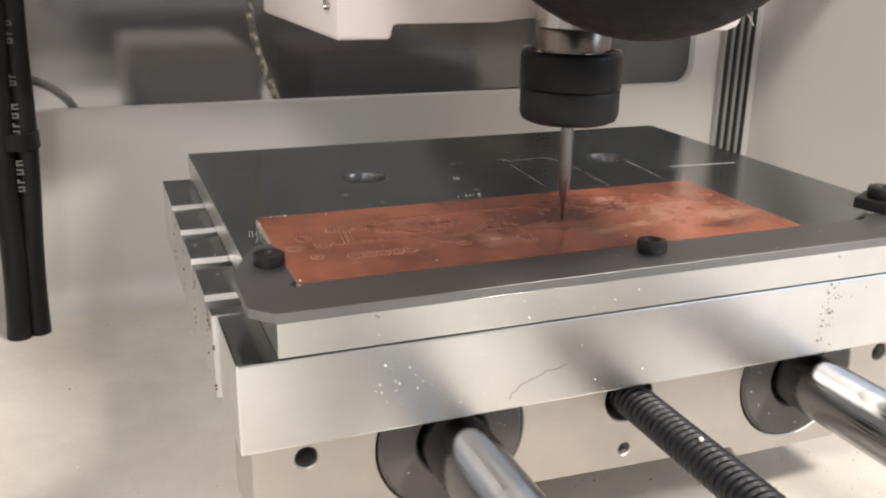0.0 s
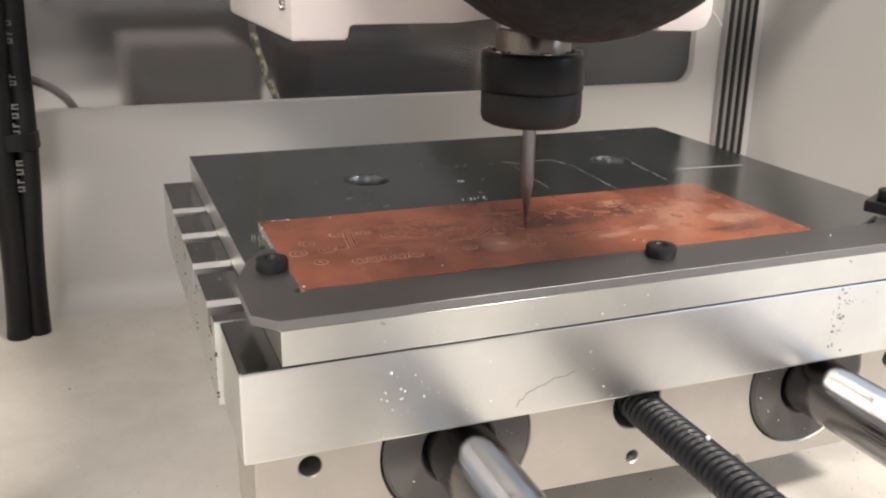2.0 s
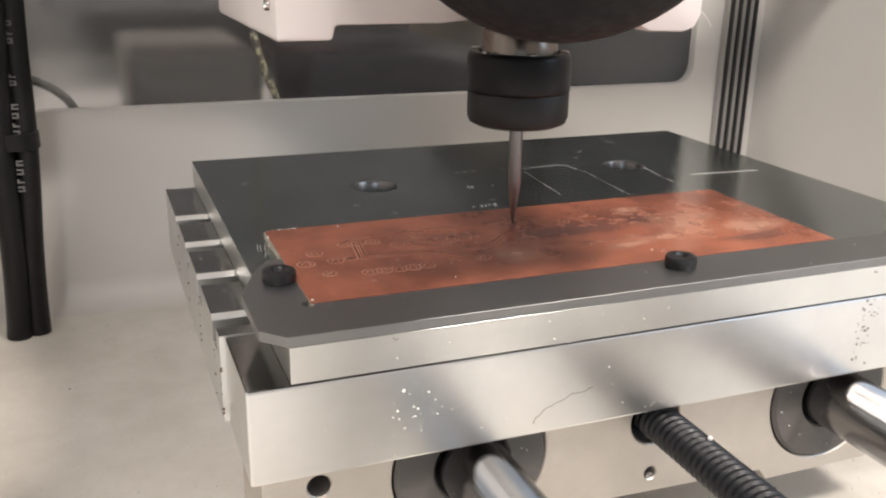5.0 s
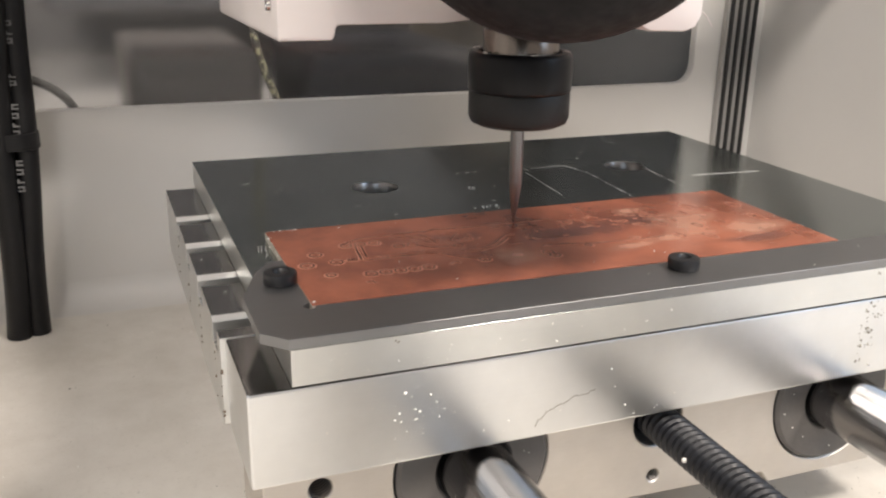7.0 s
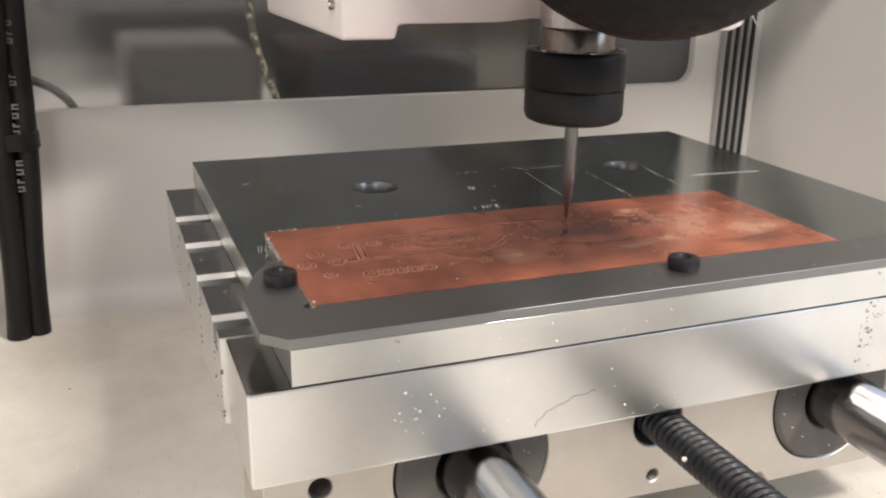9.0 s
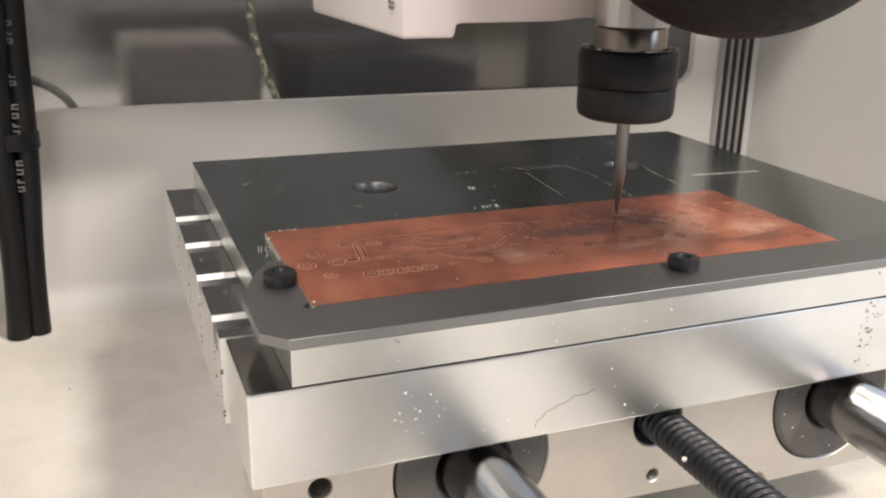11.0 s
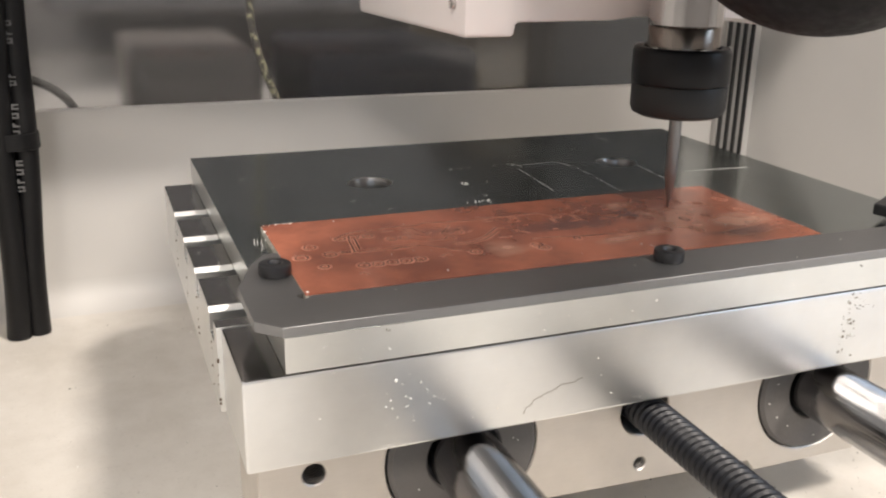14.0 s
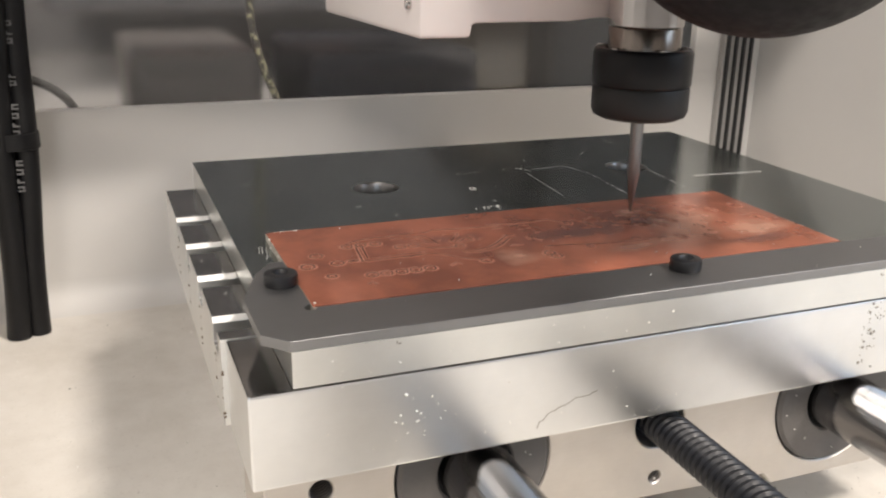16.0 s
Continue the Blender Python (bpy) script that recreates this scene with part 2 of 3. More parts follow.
def lathe(profile, n=48, bm=None, m=None):
    """Turns (radius, height) pairs about z; ends of radius 0 close it."""
    bm = bm or bmesh.new()
    rings = []
    for r, z in profile:
        if r < 1e-7:
            rings.append([bm.verts.new((0, 0, z))])
        else:
            rings.append([bm.verts.new((r * math.cos(2 * math.pi * i / n), r * math.sin(2 * math.pi * i / n), z)) for i in range(n)])
    for a, b in zip(rings, rings[1:]):
        for i in range(n):
            j = (i + 1) % n
            if len(a) == 1 and len(b) > 1:
                bm.faces.new((a[0], b[i], b[j]))
            elif len(b) == 1 and len(a) > 1:
                bm.faces.new((a[i], a[j], b[0]))
            elif len(a) > 1:
                bm.faces.new((a[i], a[j], b[j], b[i]))
    if m:
        bmesh.ops.transform(bm, matrix=m, verts=[v for r in rings for v in r])
    return bm


ALONG_Y = Matrix.Rotation(radians(90), 4, "X")  # z of a turned piece points to -y


def tube(points, r, n=12, bm=None, grow=None):
    """A round cord along points."""
    bm = bm or bmesh.new()
    pts = [Vector(p) for p in points]
    rings = []
    for i, p in enumerate(pts):
        d = (pts[min(i + 1, len(pts) - 1)] - pts[max(i - 1, 0)]).normalized()
        a = d.cross(Vector((0.3, 1, 0.2))).normalized()
        b = d.cross(a)
        q = r if grow is None else r * grow(i / (len(pts) - 1))
        rings.append([bm.verts.new(p + q * (a * math.cos(2 * math.pi * k / n) + b * math.sin(2 * math.pi * k / n))) for k in range(n)])
    for s, t in zip(rings, rings[1:]):
        for k in range(n):
            bm.faces.new((s[k], s[(k + 1) % n], t[(k + 1) % n], t[k]))
    bm.faces.new(rings[0])
    bm.faces.new(rings[-1][::-1])
    return bm


def bez(points, steps=8):
    """A smooth line through points."""
    pts = [Vector(p) for p in points]
    pts = [2 * pts[0] - pts[1], *pts, 2 * pts[-1] - pts[-2]]
    out = []
    for a, b, c, d in zip(pts, pts[1:], pts[2:], pts[3:]):
        for k in range(steps):
            t = k / steps
            out.append(0.5 * (2 * b + (c - a) * t + (2 * a - 5 * b + 4 * c - d) * t * t + (3 * b - a - 3 * c + d) * t ** 3))
    return out + [pts[-2]]


# ---- the machine's enclosure ----
def panel(name, label, x0, x1, y0, y1, z0, z1, material=PANEL, bevel=0.0004):
    ob = part(name, box(bmesh.new(), x0, x1, y0, y1, z0, z1, bevel), material)
    return tagged(ob, label, name.split("_")[0], kind="structure")


def round_rect(x0, x1, y0, y1, r, n=8):
    out = []
    for cx, cy, a in ((x1 - r, y1 - r, 0), (x0 + r, y1 - r, 90), (x0 + r, y0 + r, 180), (x1 - r, y0 + r, 270)):
        out += [(cx + r * math.cos(radians(a + 90 * k / n)), cy + r * math.sin(radians(a + 90 * k / n))) for k in range(n + 1)]
    return out


FRONT_Y, TOP_Z = -0.085, 0.150
panel("floor", "white powder-coated base of the machine with fine dust", LEFT_X - 0.03, RIGHT_X, FRONT_Y, BACK_Y, FLOOR_Z - 0.004, FLOOR_Z, DUSTY)
# unseen left panel; its extra height is added to block the left tube
panel("wall_left", "white powder-coated side panel", LEFT_X - 0.004, LEFT_X, FRONT_Y + 0.06, BACK_Y + 0.004, FLOOR_Z - 0.004, TOP_Z + 0.060)
panel("wall_right", "white powder-coated side panel, warm in the light", RIGHT_X, RIGHT_X + 0.004, FRONT_Y + 0.06, BACK_Y + 0.004, FLOOR_Z - 0.004, TOP_Z)
WIN = (-0.046, 0.2086, 0.0086, 0.125)
wall_back = part("wall_back", prism([(LEFT_X, FLOOR_Z), (RIGHT_X, FLOOR_Z), (RIGHT_X, TOP_Z), (LEFT_X, TOP_Z)],
                                    [round_rect(*WIN, 0.007)], 0, 0.004, 0.0003, 1,
                                    Matrix.Translation((0, BACK_Y + 0.004, 0)) @ ALONG_Y), PANEL)
tagged(wall_back, "white powder-coated rear panel with a wide window", "wall", kind="structure")
bm = bmesh.new()
R_COVE = 0.009
rows = []
for k in range(13):
    a = radians(90 * k / 12)
    y, z = BACK_Y - R_COVE + R_COVE * math.sin(a), FLOOR_Z + R_COVE - R_COVE * math.cos(a)
    rows.append([bm.verts.new((x, y, z)) for x in (LEFT_X, RIGHT_X)])
rows.append([bm.verts.new((x, BACK_Y, FLOOR_Z)) for x in (LEFT_X, RIGHT_X)])
for p, q in zip(rows, rows[1:] + rows[:1]):
    bm.faces.new((p[0], p[1], q[1], q[0]))
tagged(part("trim", bm, PANEL, None, smooth=60), "white bent corner between base and rear panel", "trim", kind="structure")
window = empty("window_1", (0.08, BACK_Y, 0.01))
tagged(window, "wide rear window of smoky clear acrylic with round corners", "window", kind="structure")
pane = part("pane", prism(round_rect(WIN[0] - 0.006, WIN[1] + 0.006, WIN[2] - 0.006, WIN[3] + 0.006, 0.009), [], 0, 0.002, 0, 1,
                          Matrix.Translation((-0.08, 0.0064, -0.01)) @ ALONG_Y), GLASS, window)
pane.visible_shadow = False
# unseen roof strip, added and kept short so the tubes reach the rear corner
panel("ceiling", "unseen white cover added over the back of the machine", LEFT_X, RIGHT_X + 0.004, 0.135, BACK_Y + 0.004, TOP_Z, TOP_Z + 0.004)


def corner_strip():
    """A ribbed strip in the corner between rear and side panel."""
    e = empty("corner_strip", (0.2200, BACK_Y, FLOOR_Z))
    part("backing", box(bmesh.new(), 0, 0.0140, -0.0030, -0.0002, 0, TOP_Z - FLOOR_Z - 0.001, 0.0003), STRIP_BACK, e, "grey backing between the ribs")
    for i in range(4):
        x = 0.0009 + i * 0.0037
        part("rib", box(bmesh.new(), x, x + 0.0014, -0.0044, -0.0030, 0, TOP_Z - FLOOR_Z - 0.001, 0.0004, 2), RIB, e, "dark rubber rib")
    return tagged(e, "ribbed black rubber strip in the enclosure's corner", "seal strip", kind="structure")


corner_strip()


# ---- the room round the machine ----
def room():
    x0, x1, y0, y1, z0, z1 = -1.15, 1.35, -1.70, 1.00, -0.9, 1.7
    for name, b in (("wall_room_north", (x0, x1, y1, y1 + 0.1, z0, z1)), ("wall_room_south", (x0, x1, y0 - 0.1, y0, z0, z1)),
                    ("wall_room_west", (x0 - 0.1, x0, y0, y1, z0, z1)), ("wall_room_east", (x1, x1 + 0.1, y0, y1, z0, z1)),
                    ("floor_room", (x0, x1, y0, y1, z0 - 0.1, z0)), ("ceiling_room", (x0, x1, y0, y1, z1, z1 + 0.1))):
        tagged(part(name, box(bmesh.new(), *b), ROOM), "plain beige painted room surface", name.split("_")[0], kind="structure")


room()


# unseen bench; its pale top is a reflector for the table's front faces
def bench():
    e = empty("workbench", (0.1, 0.0, -0.9))
    part("tabletop", box(bmesh.new(), -0.9, 0.9, -0.60, 0.95, 0.80, 0.8385, 0.002), BENCH, e, "unseen tabletop, pale to bounce light")
    for x in (-0.85, 0.85):
        for y in (-0.55, 0.90):
            part("leg", box(bmesh.new(), x - 0.03, x + 0.03, y - 0.03, y + 0.03, 0, 0.80, 0.003), DARKROOM, e)
    return tagged(e, "unseen workbench under the milling machine, pale to brighten its front faces", "workbench")


bench()


def dark_box(name, label, cat, x0, x1, y0, y1, z0, z1, material):
    cx, cy = (x0 + x1) / 2, (y0 + y1) / 2
    e = empty(name, (cx, cy, z0))
    part("body", box(bmesh.new(), x0 - cx, x1 - cx, y0 - cy, y1 - cy, 0, z1 - z0, 0.004, 3), material, e)
    return tagged(e, label, cat)


dark_box("equipment_case", "blurred dark equipment case seen through the rear window", "case", 0.186, 0.345, 0.26, 0.42, -0.0615, 0.09, DARKROOM)
dark_box("cloth_bag", "blurred navy bag seen through the rear window", "bag", 0.0705, 0.146, 0.25, 0.34, -0.0615, 0.0165, NAVY)
dark_box("grey_case", "blurred grey plastic case seen through the rear window", "case", -0.002, 0.052, 0.26, 0.36, -0.0615, 0.0165, PALEBOX)
dark_box("carton", "blurred olive-brown carton seen through the rear window", "box", 0.150, 0.181, 0.27, 0.36, -0.0615, 0.05, CARTON)


# only the lower edge shows; the height is added to darken the plate's reflection
def wall_cabinet():
    e = empty("wall_cabinet", (0.12, 0.75, 0.004))
    part("body", box(bmesh.new(), -0.166, 0.55, -0.10, 0.2498, 0.0, 0.60, 0.012, 3), CABINET, e)
    for x0, x1 in ((-0.162, 0.190), (0.194, 0.546)):
        part("door", box(bmesh.new(), x0, x1, -0.12, -0.1002, 0.003, 0.597, 0.006, 2), CABINET, e)
    return tagged(e, "dark grey band behind the machine, with unseen height added to darken reflections", "cabinet")


wall_cabinet()


# ---- guide rods and lead screw, fixed to the base ----
def guide_rod(x):
    e = empty("guide_rod", (x, 0.05, ROD_Z))
    part("rod", lathe([(0, -0.13), (0.0055, -0.13), (0.0060, -0.1295), (0.0060, 0.1335), (0.0055, 0.134), (0, 0.134)], 64, None, ALONG_Y), STEEL, e, smooth=40)
    for y in (-0.1345, 0.1240):
        blk = prism([(-0.011, FLOOR_Z - ROD_Z), (0.011, FLOOR_Z - ROD_Z), (0.011, 0.010), (-0.011, 0.010)], [loop_points(0, 0, 0.00605, 40)], 0, 0.0055, 0.0004, 1,
                    Matrix.Translation((0, y + 0.0055, 0)) @ ALONG_Y)
        part("rod_support", blk, ALU_BLOCK, e)
    return tagged(e, "polished round steel guide rod under the moving table", "guide rod", group="guide rods")


for rx in ROD_X:
    guide_rod(rx)


def thread():
    """A two-start trapezoid thread wound along y."""
    bm = bmesh.new()
    n, lead, starts, length = 30, 0.0030, 2, 0.255
    step = 0.0002
    rows = int(length / step)
    rings = []
    for k in range(rows + 1):
        y = -0.125 + k * step
        ring = []
        for i in range(n):
            a = 2 * math.pi * i / n
            ph = (starts * (y / lead - a / (2 * math.pi))) % 1.0
            h = min(1.0, max(0.0, (abs(ph - 0.5) - 0.14) / 0.16))
            r = 0.0035 - 0.0005 * h
            ring.append(bm.verts.new((r * math.cos(a), y, r * math.sin(a))))
        rings.append(ring)
    for s, t in zip(rings, rings[1:]):
        for i in range(n):
            bm.faces.new((s[i], s[(i + 1) % n], t[(i + 1) % n], t[i]))
    bm.faces.new(rings[0])
    bm.faces.new(rings[-1][::-1])
    return bm


lead_screw = empty("lead_screw", (SCREW_X, 0.05, SCREW_Z))
part("thread", thread(), SCREW_BLACK, lead_screw, smooth=60)
part("end_journal", lathe([(0, 0.1255), (0.0028, 0.1255), (0.0030, 0.1252), (0.0030, 0.1298), (0, 0.1300)], 24, None, Matrix.Rotation(radians(-90), 4, "X")), STEEL, lead_screw, smooth=40)
chip_bm = bmesh.new()
bmesh.ops.create_icosphere(chip_bm, subdivisions=1, radius=0.0005)
bmesh.ops.translate(chip_bm, verts=chip_bm.verts, vec=(-0.0006, -0.0665, 0.0035))
part("swarf_chip", chip_bm, CHIP, lead_screw, "pale cutting chip stuck in the thread")
tagged(lead_screw, "black trapezoid-threaded lead screw under the table", "lead screw")

# ---- the moving table ----
bed = empty("milling_table", (0, 0, 0))
tagged(bed, "aluminium slotted milling table on a carriage with bearings", "milling table")


TO_SIDE = Matrix(((0, 0, 1, 0), (1, 0, 0, 0), (0, 1, 0, 0), (0, 0, 0, 1)))


def bar_profile(y0, y1, slots):
    """The side profile of a bar with shallow slots, each with a narrow saw cut under it."""
    top, w, dip, cut = 0.0, 0.0056, -0.0042, -0.0122
    prof = [(y0, -BED_T), (y0, top)]
    for y in slots:
        a, b, c = y - w, y, y - 0.0016
        prof += [(a, top), (a, dip), (c - 0.0002, dip), (c - 0.0002, cut), (c + 0.0002, cut), (c + 0.0002, dip), (b, dip), (b, top - 0.0009), (b + 0.0009, top)]
    return prof + [(y1, top), (y1, -BED_T)]


def slotted_plate():
    """Slotted plate; behind the front bar it stands a little proud at its end."""
    return prism(bar_profile(0.0205, BED_D, (0.0296, 0.0500, 0.0698, 0.0898)), [], -0.0008, BED_W, 0.00006, 1, TO_SIDE)


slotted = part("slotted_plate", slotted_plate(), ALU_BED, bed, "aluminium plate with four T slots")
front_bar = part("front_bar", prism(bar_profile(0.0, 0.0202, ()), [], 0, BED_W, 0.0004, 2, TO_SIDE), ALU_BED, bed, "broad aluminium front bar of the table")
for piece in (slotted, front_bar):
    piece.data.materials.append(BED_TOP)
    for f in piece.data.polygons:  # tops carry a dark reflection in their colour, sides stay bare
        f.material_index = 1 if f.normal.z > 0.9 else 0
rnd = random.Random(41)
bm = bmesh.new()
for y in (0.0205, 0.0280, 0.0484, 0.0682, 0.0882):  # brown grime in the saw cuts
    for _ in range(9):
        bmesh.ops.create_icosphere(bm, subdivisions=1, radius=rnd.uniform(0.0001, 0.0003), matrix=Matrix.Translation((-0.0008 + rnd.uniform(0, 0.0002), y + rnd.gauss(0, 0.0003), rnd.uniform(-0.0140, -0.0045))))
tagged(part("grime", bm, GRIME, bed, "brown grime in the table's saw cuts"), kind="stuff")
PX0, PX1, PY1 = 0.0064, 0.1494, 0.1190
HOLES = ((0.0434, 0.0812), (0.1111, 0.0824))
tool_plate = prism([(PX0, 0.00007), (PX1, 0.00007), (PX1, PY1), (PX0, PY1)], [loop_points(x, y, 0.0053, 40) for x, y in HOLES], 0.00022, PLATE_Z, 0.00005, 1)
tool_plate = part("tooling_plate", tool_plate, ALU_TOP, bed, "worn dark grey aluminium plate with scribed lines")
# black sheet that draws the shaded gap between plate and table
part("gap_shade_shim", box(bmesh.new(), PX0 + 0.0012, BED_W - 0.001, 0.0010, BED_D - 0.001, 0.00003, 0.00023), SEAL, bed, "dark sheet standing for the shade in the gap under the plate")
tool_plate.data.materials.append(ALU_FACE)
for f in tool_plate.data.polygons:  # freshly milled edges, worn top
    f.material_index = 0 if f.normal.z > 0.5 else 1
for x, y in HOLES:
    bm = lathe([(0.0052, -0.0002), (0.0049, -0.0008), (0.0049, -0.0046), (0.0020, -0.0046), (0.0020, -0.0056), (0, -0.0056)], 32, None, Matrix.Translation((x, y, PLATE_Z)))
    part("counterbore", bm, BORE, tool_plate, "counterbored hole", smooth=40)
ARM = 0.0270
bracket = prism([(0.0062, 0.00002), (0.150, 0.00002), (0.150, 0.0138), (0.1325, 0.0138), (0.1292, 0.0112), (0.0126, 0.0112), (0.0124, 0.0104), (0.0116, 0.0102), (0.0109, 0.0107), (0.0108, 0.0116), (0.0114, 0.0124),
                 (0.0120, 0.0127), (0.0120, ARM + 0.006), (0.0095, ARM + 0.006), (0.0064, ARM + 0.001), (0.0028, 0.0180), (0.0028, 0.0036)], [], PLATE_Z + 0.00003, BRK_Z, 0.00005, 1)
bracket = part("alignment_bracket", bracket, BRACKET, bed, "thin grey steel stop bracket with chamfered corners")


def cap_screw(parent, x, y, z, r=0.0027, h=0.0021):
    prof = [(0.0, h - 0.0016), (0.00085, h - 0.0016), (0.0011, h - 0.0002), (0.0013, h), (r - 0.0004, h), (r - 0.0001, h - 0.00015), (r, h - 0.0005), (r, 0.0003), (r - 0.0002, 0), (0, 0)]
    return part("cap_screw", lathe(prof, 36, None, Matrix.Translation((x, y, z))), BLACK, parent, "black socket head cap screw", smooth=35)


cap_screw(bracket, 0.0095, 0.0222, BRK_Z)
cap_screw(bracket, 0.0759, 0.0076, BRK_Z)
foot = part("clamp_foot", prism([(0.1334, 0.0186), (0.1356, 0.0116), (0.1450, 0.0150), (0.1424, 0.0236)], [], BRK_Z + 0.00002, BRK_Z + 0.0024, 0.0004, 2), BLACK, bracket, "black clamp foot")
cap_screw(foot, 0.1388, 0.0164, BRK_Z + 0.0024, 0.0030, 0.0024)

# carriage under the plate, with its bores
BLK_X0, BLK_X1, BLK_Z = 0.0024, 0.1432, -0.0350
bores = [loop_points(x, ROD_Z, 0.0138, 48) for x in ROD_X] + [loop_points(SCREW_X, SCREW_Z, 0.0050, 36)]
bores += [loop_points(0.0113, -0.0210, 0.0019, 24), loop_points(0.1342, -0.0207, 0.0019, 24), loop_points(SCREW_X, -0.0317, 0.00125, 20)]
outline = [(BLK_X0, -BED_T - 0.00005)] + [(BLK_X0, BLK_Z - 0.0015)]
for cx in ROD_X:
    outline += [(cx - 0.0145, BLK_Z - 0.0015), (cx - 0.0125, BLK_Z - 0.0040), (cx + 0.0125, BLK_Z - 0.0040), (cx + 0.0145, BLK_Z)]
    outline += [(cx + 0.0150, BLK_Z)] if cx < SCREW_X else []
outline += [(BLK_X1, BLK_Z), (BLK_X1, -BED_T - 0.00005)]
block = prism(outline, bores, 0, 0.020, 0.00025, 1, Matrix.Translation((0, FACE_Y + 0.020, 0)) @ ALONG_Y)
block = part("carriage_block", block, ALU_BLOCK, bed, "cream-tinted aluminium carriage block with threaded holes")
for cx in ROD_X:
    prof = [(0.0066, 0.0185), (0.0066, -0.0002), (0.0070, -0.0006), (0.0128, -0.0006), (0.0135, 0.0), (0.0135, 0.0185)]
    bush = part("bearing", lathe([(r, -z) for r, z in prof], 64, None, Matrix.Translation((cx, FACE_Y, ROD_Z)) @ ALONG_Y), BEARING, block, "grey sleeve bearing with dark seal", smooth=35)
    part("seal_ring", lathe([(r, -z) for r, z in ((0.00605, 0.016), (0.00605, 0.0012), (0.0067, 0.0008), (0.0067, 0.016))], 48, None, Matrix.Translation((cx, FACE_Y, ROD_Z)) @ ALONG_Y), SEAL, bush, "black seal ring", smooth=35)
for x, z, r in ((0.0113, -0.0210, 0.0019), (0.1342, -0.0207, 0.0019), (SCREW_X, -0.0317, 0.00125)):
    bm = bmesh.new()
    prof = []
    for k in range(26):
        prof.append((r + 0.0001 - (0.00022 if k % 2 else 0.0), 0.0006 + k * 0.00035))
    prof.append((0, prof[-1][1]))
    part("threaded_bore", lathe([(q, -h) for q, h in prof], 24, bm, Matrix.Translation((x, FACE_Y, z)) @ ALONG_Y), BORE, block, "dark threaded bore", smooth=60)

bm = bmesh.new()
rnd = random.Random(51)
for cx in ROD_X:
    for _ in range(16):
        a, q = rnd.uniform(0, 6.283), rnd.uniform(0.0078, 0.0126)
        bmesh.ops.create_icosphere(bm, subdivisions=1, radius=rnd.uniform(0.00005, 0.00016), matrix=Matrix.Translation((cx + q * math.cos(a), FACE_Y - 0.00065, ROD_Z + q * math.sin(a))))
tagged(part("bearing_swarf", bm, CHIP, bed, "pale chips stuck on the bearings"), kind="stuff")

# ---- scribed lines, nicks and specks on the table ----
def flat_strip(points, w, z, bm=None):
    """A thin raised line on a level surface."""
    bm = bm or bmesh.new()
    pts = [Vector((x, y, 0)) for x, y in points]
    rows = []
    for i, p in enumerate(pts):
        d = (pts[min(i + 1, len(pts) - 1)] - pts[max(i - 1, 0)]).normalized()
        s = Vector((-d.y, d.x, 0)) * w / 2
        rows.append([bm.verts.new((q.x, q.y, zz)) for q, zz in ((p - s, z - 4e-5), (p - s * 0.8, z), (p + s * 0.8, z), (p + s, z - 4e-5))])
    for a, b in zip(rows, rows[1:]):
        for k in range(3):
            bm.faces.new((a[k], a[k + 1], b[k + 1], b[k]))
    return bm


def scribes():
    bm = bmesh.new()
    rnd = random.Random(5)
    z = PLATE_Z + 2.5e-5

    def dashes(a, b, share, w):
        n = max(3, int(math.dist(a, b) / 0.0012))
        for i in range(n):
            if rnd.random() < share:
                t0, t1 = i / n, (i + rnd.uniform(0.5, 1.0)) / n
                flat_strip([(a[0] + (b[0] - a[0]) * t, a[1] + (b[1] - a[1]) * t) for t in (t0, t1)], w * rnd.uniform(0.6, 1.2), z, bm)
    dashes((0.0835, 0.0880), (0.0815, 0.0600), 0.7, 0.00022)
    dashes((0.0981, 0.0800), (0.0965, 0.0560), 0.7, 0.00025)
    dashes((0.1147, 0.0790), (0.1130, 0.0585), 0.85, 0.00030)
    dashes((0.0560, 0.0868), (0.0822, 0.0888), 0.35, 0.00016)
    flat_strip([(0.0822, 0.0888), (0.0838, 0.0884), (0.0846, 0.0870), (0.0849, 0.0850)], 0.0002, z, bm)
    flat_strip([(0.0860, 0.0868), (0.0946, 0.0876), (0.0960, 0.0868), (0.0968, 0.0845), (0.0972, 0.0820)], 0.0002, z, bm)
    flat_strip([(0.1219, 0.0686), (0.1413, 0.0673)], 0.00042, z, bm)
    for _ in range(14):
        x, y, a, l = rnd.uniform(0.01, 0.145), rnd.uniform(0.055, 0.116), rnd.uniform(0, 3.1), rnd.uniform(0.0004, 0.0025)
        flat_strip([(x, y), (x + l * math.cos(a), y + l * math.sin(a))], 0.00012, z, bm)
    for _ in range(6):
        x, y = 0.0100 + rnd.uniform(-0.001, 0.001), rnd.uniform(0.033, 0.05)
        flat_strip([(x, y), (x + 0.0006, y + rnd.uniform(0.002, 0.004))], 0.00012, z, bm)
    return bm


tagged(part("scribed_line", scribes(), PALE_SCRATCH, tool_plate, "bright scribed lines and scratches"), kind="stuff")


def specks(count, place, size, seed, bm=None):
    """Small lumps scattered by place(rnd)."""
    bm = bm or bmesh.new()
    rnd = random.Random(seed)
    for _ in range(count):
        p, s = Vector(place(rnd)), size * min(1.5, rnd.lognormvariate(-0.3, 0.5))
        made = bmesh.ops.create_icosphere(bm, subdivisions=1, radius=s, matrix=Matrix.Translation(p) @ Matrix.Rotation(rnd.uniform(0, 6), 4, (1, 0.6, 0.4)) @ Matrix.Diagonal((1, rnd.uniform(0.5, 1.0), rnd.uniform(0.3, 0.8), 1)))
    return bm


